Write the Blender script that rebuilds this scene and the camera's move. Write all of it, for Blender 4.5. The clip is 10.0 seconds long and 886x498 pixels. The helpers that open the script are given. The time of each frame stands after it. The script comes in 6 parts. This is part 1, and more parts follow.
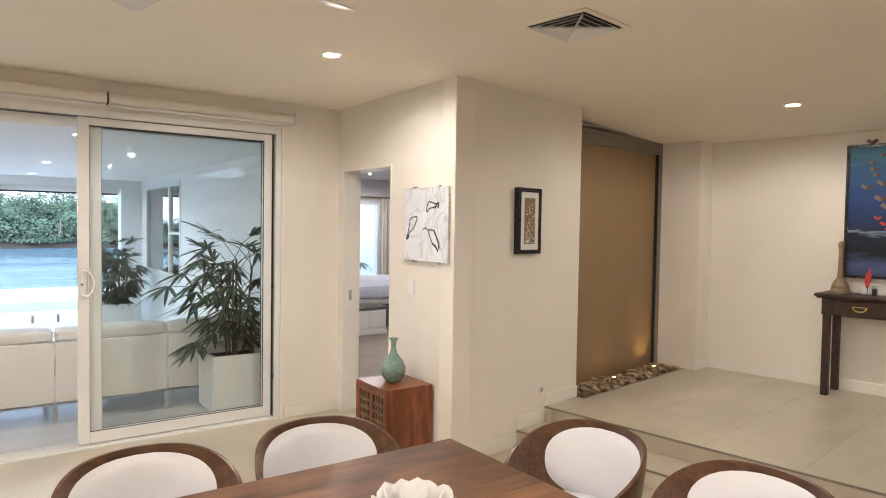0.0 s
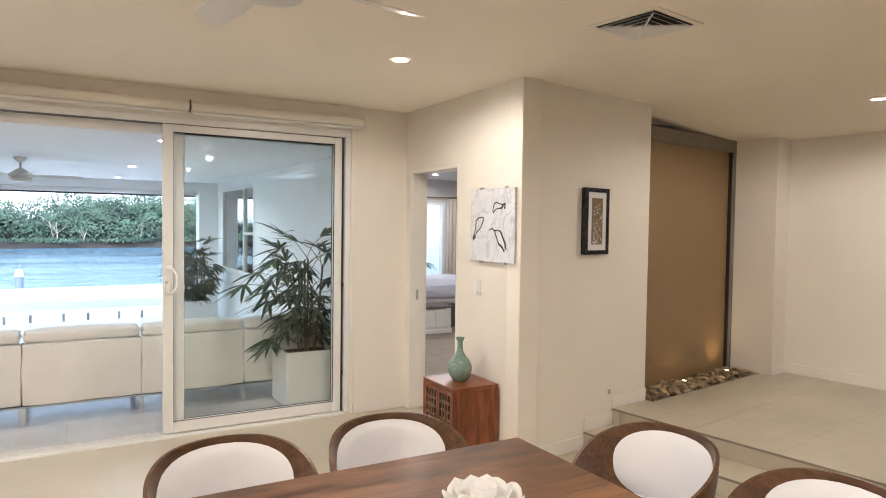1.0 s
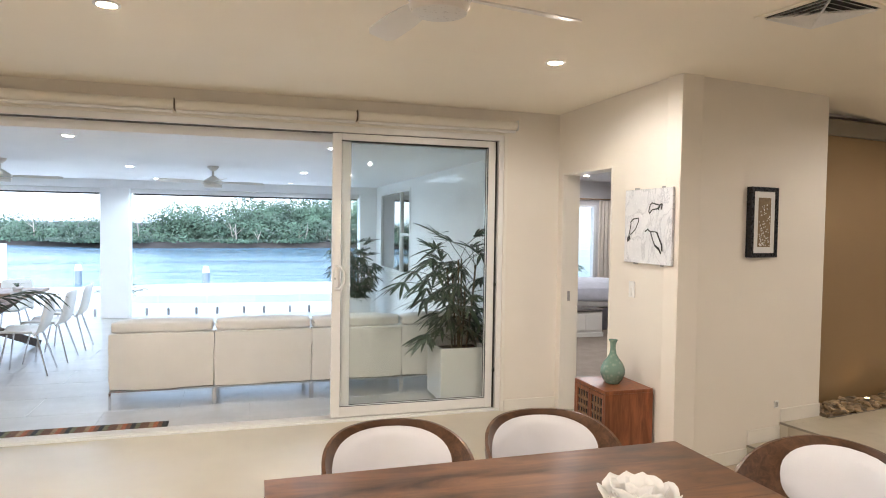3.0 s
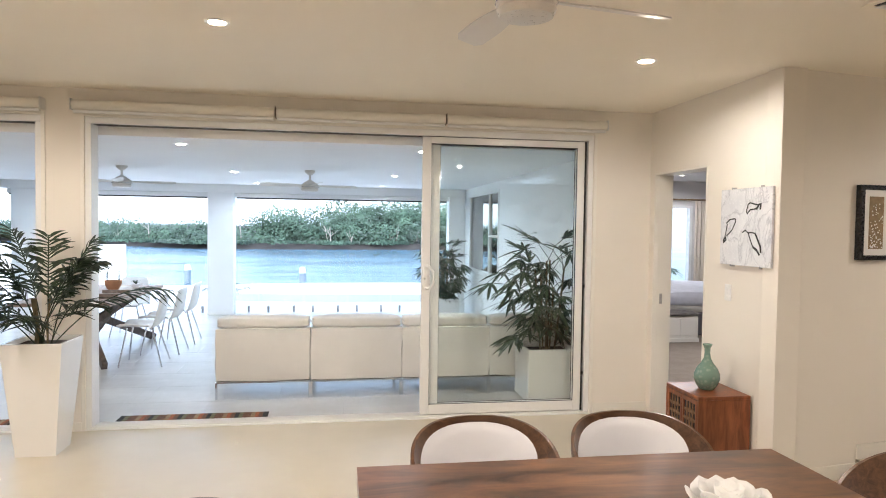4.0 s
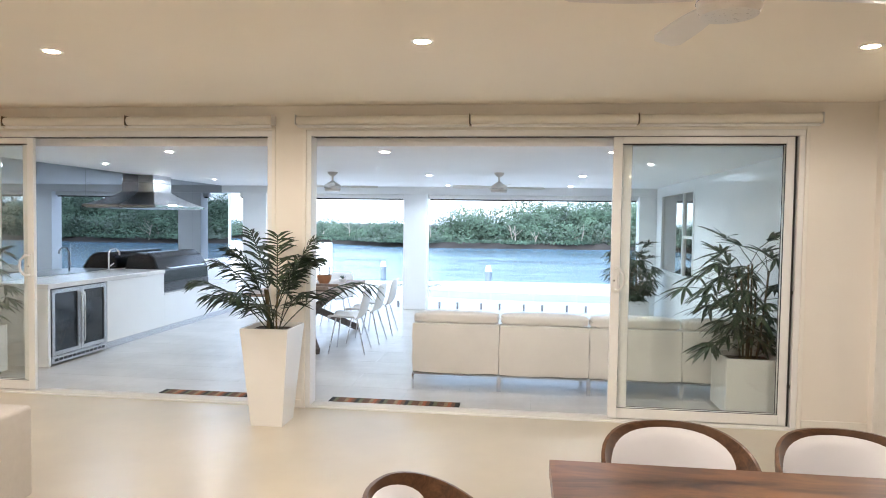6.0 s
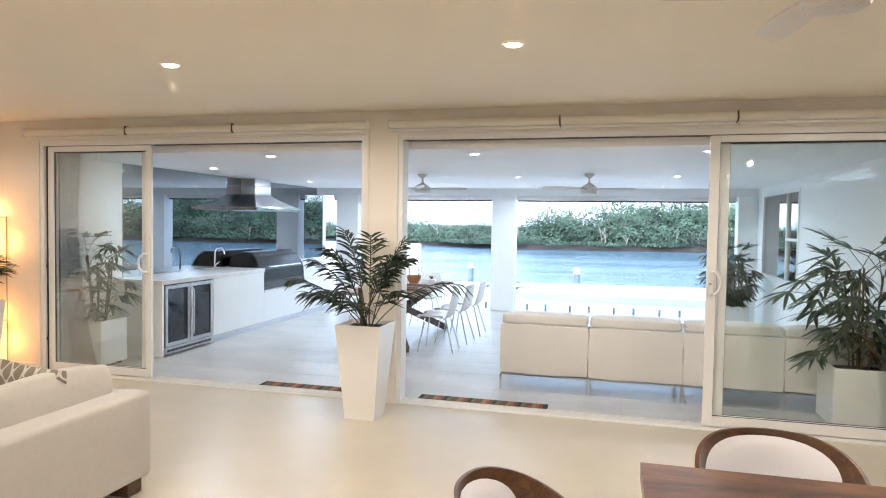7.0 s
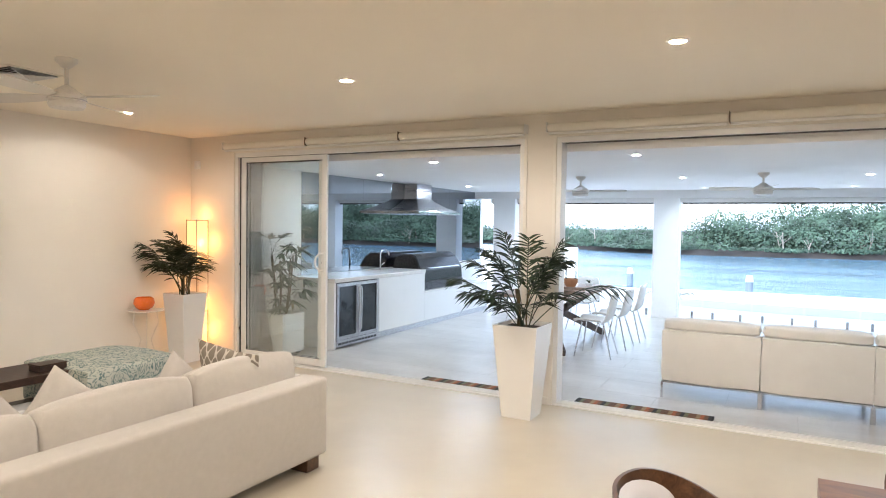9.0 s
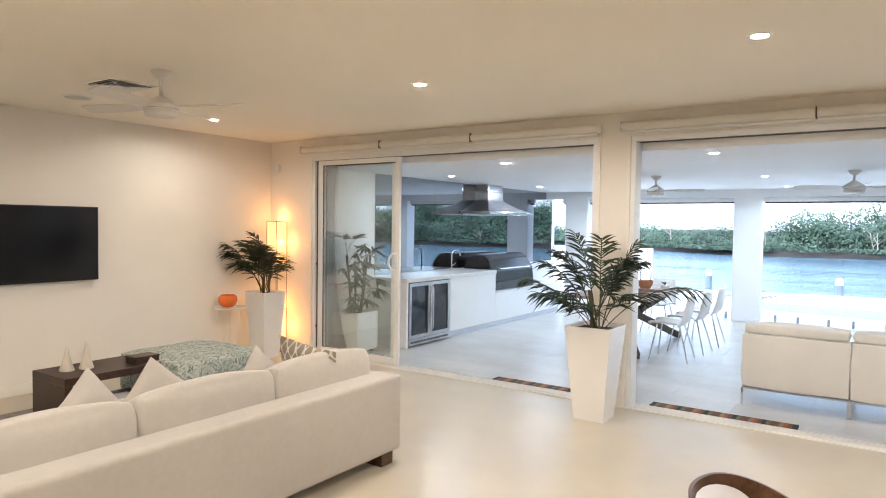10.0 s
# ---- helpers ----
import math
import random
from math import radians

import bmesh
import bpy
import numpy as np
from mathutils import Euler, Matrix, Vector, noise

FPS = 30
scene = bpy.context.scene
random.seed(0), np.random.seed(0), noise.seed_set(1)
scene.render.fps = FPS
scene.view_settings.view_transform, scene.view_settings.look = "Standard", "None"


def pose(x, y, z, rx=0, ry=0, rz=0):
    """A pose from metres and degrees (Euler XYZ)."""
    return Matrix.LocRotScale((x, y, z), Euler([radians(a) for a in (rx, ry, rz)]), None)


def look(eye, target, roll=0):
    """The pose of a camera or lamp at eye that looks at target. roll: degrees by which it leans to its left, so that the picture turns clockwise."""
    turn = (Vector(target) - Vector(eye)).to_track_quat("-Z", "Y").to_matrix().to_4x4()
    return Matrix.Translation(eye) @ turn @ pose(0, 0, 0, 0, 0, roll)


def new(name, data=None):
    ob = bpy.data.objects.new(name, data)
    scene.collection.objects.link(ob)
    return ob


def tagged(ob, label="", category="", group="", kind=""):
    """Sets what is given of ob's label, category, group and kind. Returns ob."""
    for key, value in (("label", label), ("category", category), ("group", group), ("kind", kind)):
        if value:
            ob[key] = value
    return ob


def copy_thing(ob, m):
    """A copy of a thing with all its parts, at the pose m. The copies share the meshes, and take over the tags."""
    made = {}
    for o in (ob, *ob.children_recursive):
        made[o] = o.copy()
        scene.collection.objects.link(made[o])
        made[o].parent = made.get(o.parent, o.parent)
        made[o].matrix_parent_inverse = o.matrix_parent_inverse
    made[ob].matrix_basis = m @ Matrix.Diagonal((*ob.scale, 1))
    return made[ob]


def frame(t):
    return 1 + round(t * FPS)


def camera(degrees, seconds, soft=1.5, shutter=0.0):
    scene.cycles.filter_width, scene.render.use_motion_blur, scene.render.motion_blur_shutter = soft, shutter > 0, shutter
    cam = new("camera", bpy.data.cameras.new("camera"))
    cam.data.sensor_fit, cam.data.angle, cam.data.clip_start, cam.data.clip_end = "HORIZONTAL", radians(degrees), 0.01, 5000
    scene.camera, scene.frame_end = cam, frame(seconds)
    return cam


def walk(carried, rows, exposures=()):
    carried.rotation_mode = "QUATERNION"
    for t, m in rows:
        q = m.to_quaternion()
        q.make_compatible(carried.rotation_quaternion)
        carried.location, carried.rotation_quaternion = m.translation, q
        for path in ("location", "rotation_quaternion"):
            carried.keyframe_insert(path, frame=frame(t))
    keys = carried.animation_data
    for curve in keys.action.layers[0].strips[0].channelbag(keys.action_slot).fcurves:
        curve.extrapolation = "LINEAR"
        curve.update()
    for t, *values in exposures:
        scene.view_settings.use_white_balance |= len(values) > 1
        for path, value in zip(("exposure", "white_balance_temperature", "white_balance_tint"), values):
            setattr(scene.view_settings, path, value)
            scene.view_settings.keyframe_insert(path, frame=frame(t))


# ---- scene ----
cam = camera(68.2, 10.0, soft=1.0)
PATH = [
    (0, (1.031, 0.431, 1.657), (2.192, 2.058, 1.588), 0.9),
    (0.5, (1.007, 0.409, 1.671), (2.092, 2.087, 1.594), 0.7),
    (1, (0.99, 0.403, 1.664), (1.987, 2.135, 1.591), 0.8),
    (1.5, (0.968, 0.392, 1.663), (1.878, 2.172, 1.59), 0.8),
    (2, (0.969, 0.369, 1.646), (1.773, 2.199, 1.579), 0.9),
    (3.5, (0.9, 0.291, 1.654), (1.361, 2.236, 1.581), 0.8),
    (4, (0.912, 0.257, 1.644), (1.232, 2.23, 1.575), 0.8),
    (4.5, (0.907, 0.231, 1.654), (1.081, 2.222, 1.581), 0.8),
    (5, (0.894, 0.203, 1.661), (0.931, 2.201, 1.584), 0.8),
    (5.5, (0.876, 0.167, 1.66), (0.776, 2.163, 1.582), 0.8),
    (7, (0.863, 0.069, 1.656), (0.365, 2.004, 1.578), 0.9),
    (7.5, (0.865, 0.04, 1.651), (0.249, 1.942, 1.575), 0.9),
    (8, (0.868, 0.02, 1.645), (0.145, 1.884, 1.571), 0.9),
    (8.5, (0.879, 0.001, 1.64), (0.042, 1.816, 1.567), 0.9),
    (9, (0.879, -0.027, 1.64), (-0.059, 1.738, 1.567), 0.9),
    (9.5, (0.885, -0.051, 1.648), (-0.151, 1.658, 1.572), 0.9),
    (10, (0.894, -0.078, 1.64), (-0.228, 1.577, 1.566), 0.8),
]
walk(cam, [(t, look(eye, target, roll)) for t, eye, target, roll in PATH])

# ---------------------------------------------------------------- light
world = bpy.data.worlds.new("world")
scene.world = world
world.use_nodes = True
_n, _l = world.node_tree.nodes, world.node_tree.links
_sky = _n.new("ShaderNodeTexSky")
_sky.sky_type, _sky.sun_disc = "NISHITA", False
_sky.sun_elevation, _sky.sun_rotation = radians(40), radians(200)
_sky.air_density, _sky.dust_density, _sky.ozone_density = 1.0, 1.0, 3.0
_veil = _n.new("ShaderNodeMix")          # thin even cloud over the clear sky
_veil.data_type = "RGBA"
_veil.inputs[0].default_value = 0.7
_veil.inputs[7].default_value = (4.8, 6.1, 8.3, 1)
_l.new(_sky.outputs[0], _veil.inputs[6])
_l.new(_veil.outputs[2], _n["Background"].inputs[0])
_n["Background"].inputs[1].default_value = 0.135
sun = new("sun", bpy.data.lights.new("sun", "SUN"))
sun.data.energy, sun.data.angle, sun.data.color = 1.4, radians(20), (0.97, 0.98, 1.0)
sun.matrix_world = look((0, 0, 30), (6, 16, 16))
WARM = (1.0, 0.89, 0.795)
scene.view_settings.exposure = 1.98
COOL = (0.70, 0.84, 1.0)
NEUTRAL = (1.0, 0.905, 0.83)

# ---------------------------------------------------------------- materials


def ramp(nt, fac, stops):
    r = nt.nodes.new("ShaderNodeValToRGB")
    while len(r.color_ramp.elements) < len(stops):
        r.color_ramp.elements.new(0.5)
    for e, (p, c) in zip(r.color_ramp.elements, stops):
        e.position, e.color = p, (*c, 1)
    nt.links.new(fac, r.inputs[0])
    return r.outputs[0]


def tex(nt, kind, scale, stretch=(1, 1, 1), detail=5, rough=0.6, seed=0.0, world_space=True):
    geo = nt.nodes.new("ShaderNodeNewGeometry") if world_space else nt.nodes.new("ShaderNodeTexCoord")
    out = geo.outputs["Position"] if world_space else geo.outputs["Object"]
    mp = nt.nodes.new("ShaderNodeMapping")
    mp.inputs["Scale"].default_value = stretch
    mp.inputs["Location"].default_value = (seed, seed * 1.7, seed * 0.6)
    nt.links.new(out, mp.inputs[0])
    n = nt.nodes.new(kind)
    n.inputs["Scale"].default_value = scale
    if kind == "ShaderNodeTexNoise":
        n.inputs["Detail"].default_value, n.inputs["Roughness"].default_value = detail, rough
    nt.links.new(mp.outputs[0], n.inputs["Vector"])
    return n


def mat(name, color, rough=0.5, metal=0.0, vary=0.06, scale=3.0, grain=60.0, bump=0.05, stretch=(1, 1, 1), rvary=0.1,
        local=False, coat=0.0, spread=0.0, sheen=0.0):
    """Two scales of variation: broad mottling of the colour, and fine grain in the relief and the gloss."""
    m = bpy.data.materials.new(name)
    m.use_nodes = True
    nt = m.node_tree
    b = nt.nodes["Principled BSDF"]
    b.inputs["Metallic"].default_value = metal
    b.inputs["Coat Weight"].default_value = coat
    b.inputs["Sheen Weight"].default_value = sheen
    big = tex(nt, "ShaderNodeTexNoise", scale, stretch, 4, 0.6, 1.3, not local)
    fine = tex(nt, "ShaderNodeTexNoise", grain, stretch, 3, 0.6, 4.1, not local)
    lo = tuple(max(0, c * (1 - vary)) for c in color)
    hi = tuple(min(1, c * (1 + vary)) for c in color)
    col = ramp(nt, big.outputs[0], [(0.3, lo), (0.7, hi)])
    if spread:
        info = nt.nodes.new("ShaderNodeObjectInfo")
        mr = nt.nodes.new("ShaderNodeMapRange")
        mr.inputs[3].default_value, mr.inputs[4].default_value = 1 - spread, 1 + spread
        nt.links.new(info.outputs["Random"], mr.inputs[0])
        mx = nt.nodes.new("ShaderNodeVectorMath")
        mx.operation = "SCALE"
        nt.links.new(col, mx.inputs[0])
        nt.links.new(mr.outputs[0], mx.inputs["Scale"])
        col = mx.outputs[0]
    nt.links.new(col, b.inputs["Base Color"])
    rr = nt.nodes.new("ShaderNodeMapRange")
    rr.inputs[3].default_value, rr.inputs[4].default_value = max(0.02, rough - rvary), min(1, rough + rvary)
    nt.links.new(fine.outputs[0], rr.inputs[0])
    nt.links.new(rr.outputs[0], b.inputs["Roughness"])
    if bump:
        bp = nt.nodes.new("ShaderNodeBump")
        bp.inputs["Strength"].default_value, bp.inputs["Distance"].default_value = bump, 0.01
        nt.links.new(fine.outputs[0], bp.inputs["Height"])
        nt.links.new(bp.outputs[0], b.inputs["Normal"])
    return m


def glow(name, color, strength):
    m = bpy.data.materials.new(name)
    m.use_nodes = True
    b = m.node_tree.nodes["Principled BSDF"]
    b.inputs["Base Color"].default_value = (*color, 1)
    b.inputs["Emission Color"].default_value = (*color, 1)
    b.inputs["Emission Strength"].default_value = strength
    return m


def clear(name, tint=(0.978, 0.993, 0.982), mirror=0.6):
    """Thin window glass: mostly clear, with a gloss that grows at a glancing view."""
    m = bpy.data.materials.new(name)
    m.use_nodes = True
    nt = m.node_tree
    nt.nodes.remove(nt.nodes["Principled BSDF"])
    tr, gl, mx = nt.nodes.new("ShaderNodeBsdfTransparent"), nt.nodes.new("ShaderNodeBsdfGlossy"), nt.nodes.new("ShaderNodeMixShader")
    fr, mul = nt.nodes.new("ShaderNodeFresnel"), nt.nodes.new("ShaderNodeMath")
    tr.inputs[0].default_value = (*tint, 1)
    gl.inputs["Roughness"].default_value = 0.0
    fr.inputs[0].default_value = 1.45
    mul.operation = "MULTIPLY"
    mul.inputs[1].default_value = mirror
    nt.links.new(fr.outputs[0], mul.inputs[0])
    nt.links.new(mul.outputs[0], mx.inputs[0])
    nt.links.new(tr.outputs[0], mx.inputs[1])
    nt.links.new(gl.outputs[0], mx.inputs[2])
    nt.links.new(mx.outputs[0], nt.nodes["Material Output"].inputs[0])
    return m


def stone_floor(name, a, b, c, rough, scale=0.7, vein=0.5):
    """Honed limestone: clouds, drawn-out veins and fine pores."""
    m = bpy.data.materials.new(name)
    m.use_nodes = True
    nt = m.node_tree
    bs = nt.nodes["Principled BSDF"]
    cloud = tex(nt, "ShaderNodeTexNoise", scale, (1, 2.2, 1), 7, 0.62, 2.0)
    cloud.inputs["Distortion"].default_value = 0.2
    drift = tex(nt, "ShaderNodeTexNoise", scale * 2.6, (3.0, 0.8, 1), 6, 0.65, 7.0)
    drift.inputs["Distortion"].default_value = 0.5
    col = ramp(nt, cloud.outputs[0], [(0.3, a), (0.52, b), (0.72, c)])
    veins = ramp(nt, drift.outputs[0], [(0.40, (1, 1, 1)), (0.5, (0.88, 0.86, 0.83)), (0.60, (1, 1, 1))])
    mx = nt.nodes.new("ShaderNodeMix")
    mx.data_type, mx.blend_type = "RGBA", "MULTIPLY"
    mx.inputs[0].default_value = vein
    nt.links.new(col, mx.inputs[6])
    nt.links.new(veins, mx.inputs[7])
    info = nt.nodes.new("ShaderNodeObjectInfo")
    mr = nt.nodes.new("ShaderNodeMapRange")
    mr.inputs[3].default_value, mr.inputs[4].default_value = 0.965, 1.03
    nt.links.new(info.outputs["Random"], mr.inputs[0])
    sc = nt.nodes.new("ShaderNodeVectorMath")
    sc.operation = "SCALE"
    nt.links.new(mx.outputs[2], sc.inputs[0])
    nt.links.new(mr.outputs[0], sc.inputs["Scale"])
    nt.links.new(sc.outputs[0], bs.inputs["Base Color"])
    rr = nt.nodes.new("ShaderNodeMapRange")
    rr.inputs[3].default_value, rr.inputs[4].default_value = rough - 0.03, rough + 0.06
    nt.links.new(cloud.outputs[0], rr.inputs[0])
    nt.links.new(rr.outputs[0], bs.inputs["Roughness"])
    fine = tex(nt, "ShaderNodeTexNoise", 45, (1, 1, 1), 4, 0.6, 3.0)
    bp = nt.nodes.new("ShaderNodeBump")
    bp.inputs["Strength"].default_value, bp.inputs["Distance"].default_value = 0.04, 0.01
    nt.links.new(fine.outputs[0], bp.inputs["Height"])
    nt.links.new(bp.outputs[0], bs.inputs["Normal"])
    return m


def wood(name, dark, light, along=(1, 12, 12), rough=0.4, scale=2.2, coat=0.0, local=True, patch=0.7):
    m = bpy.data.materials.new(name)
    m.use_nodes = True
    nt = m.node_tree
    bs = nt.nodes["Principled BSDF"]
    g = tex(nt, "ShaderNodeTexNoise", scale, along, 6, 0.65, 2.2, not local)
    g.inputs["Distortion"].default_value = 0.7
    p = tex(nt, "ShaderNodeTexNoise", scale * 0.6, (1, 1, 1), 4, 0.6, 5.0, not local)
    mid = tuple((x + y) / 2 for x, y in zip(dark, light))
    col = ramp(nt, g.outputs[0], [(0.32, dark), (0.5, mid), (0.68, light)])
    shade = ramp(nt, p.outputs[0], [(0.32, (0.5, 0.5, 0.52)), (0.5, (1.0, 1.0, 1.0)), (0.68, (1.4, 1.36, 1.32))])
    mx = nt.nodes.new("ShaderNodeMix")
    mx.data_type, mx.blend_type = "RGBA", "MULTIPLY"
    mx.inputs[0].default_value = patch
    nt.links.new(col, mx.inputs[6])
    nt.links.new(shade, mx.inputs[7])
    nt.links.new(mx.outputs[2], bs.inputs["Base Color"])
    rr = nt.nodes.new("ShaderNodeMapRange")
    rr.inputs[3].default_value, rr.inputs[4].default_value = rough - 0.08, rough + 0.14
    nt.links.new(g.outputs[0], rr.inputs[0])
    nt.links.new(rr.outputs[0], bs.inputs["Roughness"])
    bs.inputs["Coat Weight"].default_value = coat
    bp = nt.nodes.new("ShaderNodeBump")
    bp.inputs["Strength"].default_value, bp.inputs["Distance"].default_value = 0.08, 0.004
    nt.links.new(g.outputs[0], bp.inputs["Height"])
    nt.links.new(bp.outputs[0], bs.inputs["Normal"])
    return m


M = {}
M["wall"] = mat("wall_paint", (0.815, 0.77, 0.705), 0.62, vary=0.015, scale=0.8, grain=160, bump=0.03)
M["ceiling"] = mat("ceiling_paint", (0.93, 0.868, 0.752), 0.75, vary=0.015, scale=0.7, grain=180, bump=0.03)
M["outwall"] = mat("patio_paint", (0.88, 0.885, 0.89), 0.6, vary=0.02, scale=0.9, grain=150, bump=0.04)
M["trim"] = mat("gloss_trim", (0.82, 0.79, 0.73), 0.35, vary=0.015, scale=2, grain=90, bump=0.02)
M["alu"] = mat("white_powdercoat", (0.80, 0.80, 0.79), 0.3, vary=0.02, scale=2, grain=120, bump=0.02)
# Rubber black; also stands for the shade behind the cabinet lattice.
M["seal_and_shade"] = mat("black_rubber_and_shade", (0.02, 0.02, 0.022), 0.6, vary=0.1)
M["track"] = mat("anodised_track", (0.62, 0.62, 0.62), 0.3, metal=0.9, vary=0.05)
M["floor"] = mat("cream_limestone", (0.515, 0.458, 0.365), 0.34, vary=0.08, scale=0.9, grain=150, bump=0.0, rvary=0.01)
M["foyer"] = stone_floor("grey_beige_stone", (0.46, 0.42, 0.335), (0.55, 0.505, 0.41), (0.61, 0.565, 0.465), 0.34, 0.8, 0.35)
M["grout"] = mat("grout", (0.44, 0.385, 0.30), 0.8, vary=0.06)
M["grout_out"] = mat("pale_grout", (0.36, 0.345, 0.32), 0.8, vary=0.06)
M["patio"] = stone_floor("pale_patio_stone", (0.43, 0.405, 0.38), (0.51, 0.485, 0.455), (0.58, 0.555, 0.525), 0.32, 0.9, 0.28)
M["glass"] = clear("window_glass")
M["fabric"] = mat("white_outdoor_fabric", (0.72, 0.70, 0.67), 0.85, vary=0.03, scale=3, grain=300, bump=0.08, sheen=0.2)
M["linen"] = mat("cream_linen", (0.50, 0.465, 0.42), 0.9, vary=0.035, scale=22, grain=420, bump=0.35, sheen=0.3)
M["chrome"] = mat("chrome", (0.75, 0.76, 0.78), 0.12, metal=1.0, vary=0.03, rvary=0.05)
M["steel"] = mat("brushed_steel", (0.52, 0.52, 0.53), 0.28, metal=1.0, vary=0.05, scale=6, grain=180, stretch=(1, 1, 14), bump=0.03)
M["walnut"] = wood("walnut", (0.048, 0.022, 0.0105), (0.15, 0.072, 0.034), rough=0.32)
M["tabletop"] = wood("dark_walnut_top", (0.042, 0.020, 0.011), (0.235, 0.115, 0.058), (0.8, 3.6, 3.6), 0.30, 2.4, local=False, patch=1.0)
M["sheesham"] = wood("red_sheesham", (0.11, 0.032, 0.012), (0.30, 0.10, 0.04), (9, 9, 1.2), 0.35)
M["darkwood"] = wood("espresso_wood", (0.017, 0.008, 0.005), (0.055, 0.026, 0.015), (1, 10, 10), 0.42)
M["teak"] = wood("grey_teak", (0.20, 0.14, 0.11), (0.36, 0.28, 0.23), (9, 1, 9), 0.5)
M["upholstery"] = mat("white_leatherette", (0.76, 0.76, 0.80), 0.55, vary=0.02, scale=4, grain=220, bump=0.06)
M["lacquer"] = mat("white_gloss", (0.80, 0.79, 0.77), 0.16, vary=0.015, scale=2, grain=40, bump=0.01, coat=0.4)
M["plastic"] = mat("white_plastic", (0.80, 0.80, 0.79), 0.35, vary=0.015, scale=2, bump=0.0)
M["black"] = mat("black_enamel", (0.010, 0.010, 0.012), 0.28, vary=0.1, scale=4)
M["soil"] = mat("potting_soil", (0.035, 0.024, 0.016), 0.95, vary=0.4, scale=30, grain=120, bump=0.8)
M["disc"] = glow("downlight_glow", (1.0, 0.93, 0.80), 14.0)
M["disc_cool"] = glow("patio_downlight_glow", (1.0, 0.97, 0.92), 12.0)
M["smoke_door"] = mat("dark_fridge_glass", (0.02, 0.025, 0.03), 0.06, vary=0.1, rvary=0.03)
M["panel"] = mat("bronze_sheet", (0.27, 0.175, 0.085), 0.42, vary=0.05, scale=0.9, grain=90, bump=0.02)
M["frame_grey"] = mat("bronze_grey_metal", (0.25, 0.225, 0.19), 0.4, metal=0.5, vary=0.06)

# ---------------------------------------------------------------- mesh helpers


def box(bm, x0, x1, y0, y1, z0, z1, r=0.0, seg=1):
    vs = bmesh.ops.create_cube(bm, size=1.0)["verts"]
    for v in vs:
        v.co = Vector(((x0 + x1) / 2 + v.co.x * (x1 - x0), (y0 + y1) / 2 + v.co.y * (y1 - y0), (z0 + z1) / 2 + v.co.z * (z1 - z0)))
    if r:
        es = list({e for v in vs for e in v.link_edges})
        bmesh.ops.bevel(bm, geom=es, offset=r, segments=seg, affect="EDGES", profile=0.5)
    return bm


def cyl(bm, p, q, r0, r1=None, seg=16, caps=True):
    """A round bar from p to q."""
    p, q = Vector(p), Vector(q)
    d = q - p
    m = Matrix.Translation((p + q) / 2) @ d.to_track_quat("Z", "Y").to_matrix().to_4x4()
    bmesh.ops.create_cone(bm, cap_ends=caps, segments=seg, radius1=r0, radius2=r0 if r1 is None else r1, depth=d.length, matrix=m)
    return bm


def lathe(bm, prof, seg=32, at=(0, 0, 0)):
    rings = []
    for r, z in prof:
        rings.append([bm.verts.new((at[0] + r * math.cos(2 * math.pi * i / seg), at[1] + r * math.sin(2 * math.pi * i / seg), at[2] + z)) for i in range(seg)])
    for a, b in zip(rings, rings[1:]):
        for i in range(seg):
            bm.faces.new((a[i], a[(i + 1) % seg], b[(i + 1) % seg], b[i]))
    if prof[0][0] > 1e-4:
        bm.faces.new(list(reversed(rings[0])))
    if prof[-1][0] > 1e-4:
        bm.faces.new(rings[-1])
    return bm


def tube(bm, pts, r, seg=8):
    """A bent round bar through the points."""
    pts = [Vector(p) for p in pts]
    rings = []
    for i, p in enumerate(pts):
        d = (pts[min(i + 1, len(pts) - 1)] - pts[max(i - 1, 0)]).normalized()
        q = d.to_track_quat("Z", "Y").to_matrix()
        rings.append([bm.verts.new(p + q @ Vector((r * math.cos(2 * math.pi * k / seg), r * math.sin(2 * math.pi * k / seg), 0))) for k in range(seg)])
    for a, b in zip(rings, rings[1:]):
        best = min(range(seg), key=lambda s: sum((a[k].co - b[(k + s) % seg].co).length for k in range(seg)))
        for k in range(seg):
            bm.faces.new((a[k], a[(k + 1) % seg], b[(k + 1 + best) % seg], b[(k + best) % seg]))
    bm.faces.new(list(reversed(rings[0])))
    bm.faces.new(rings[-1])
    return bm


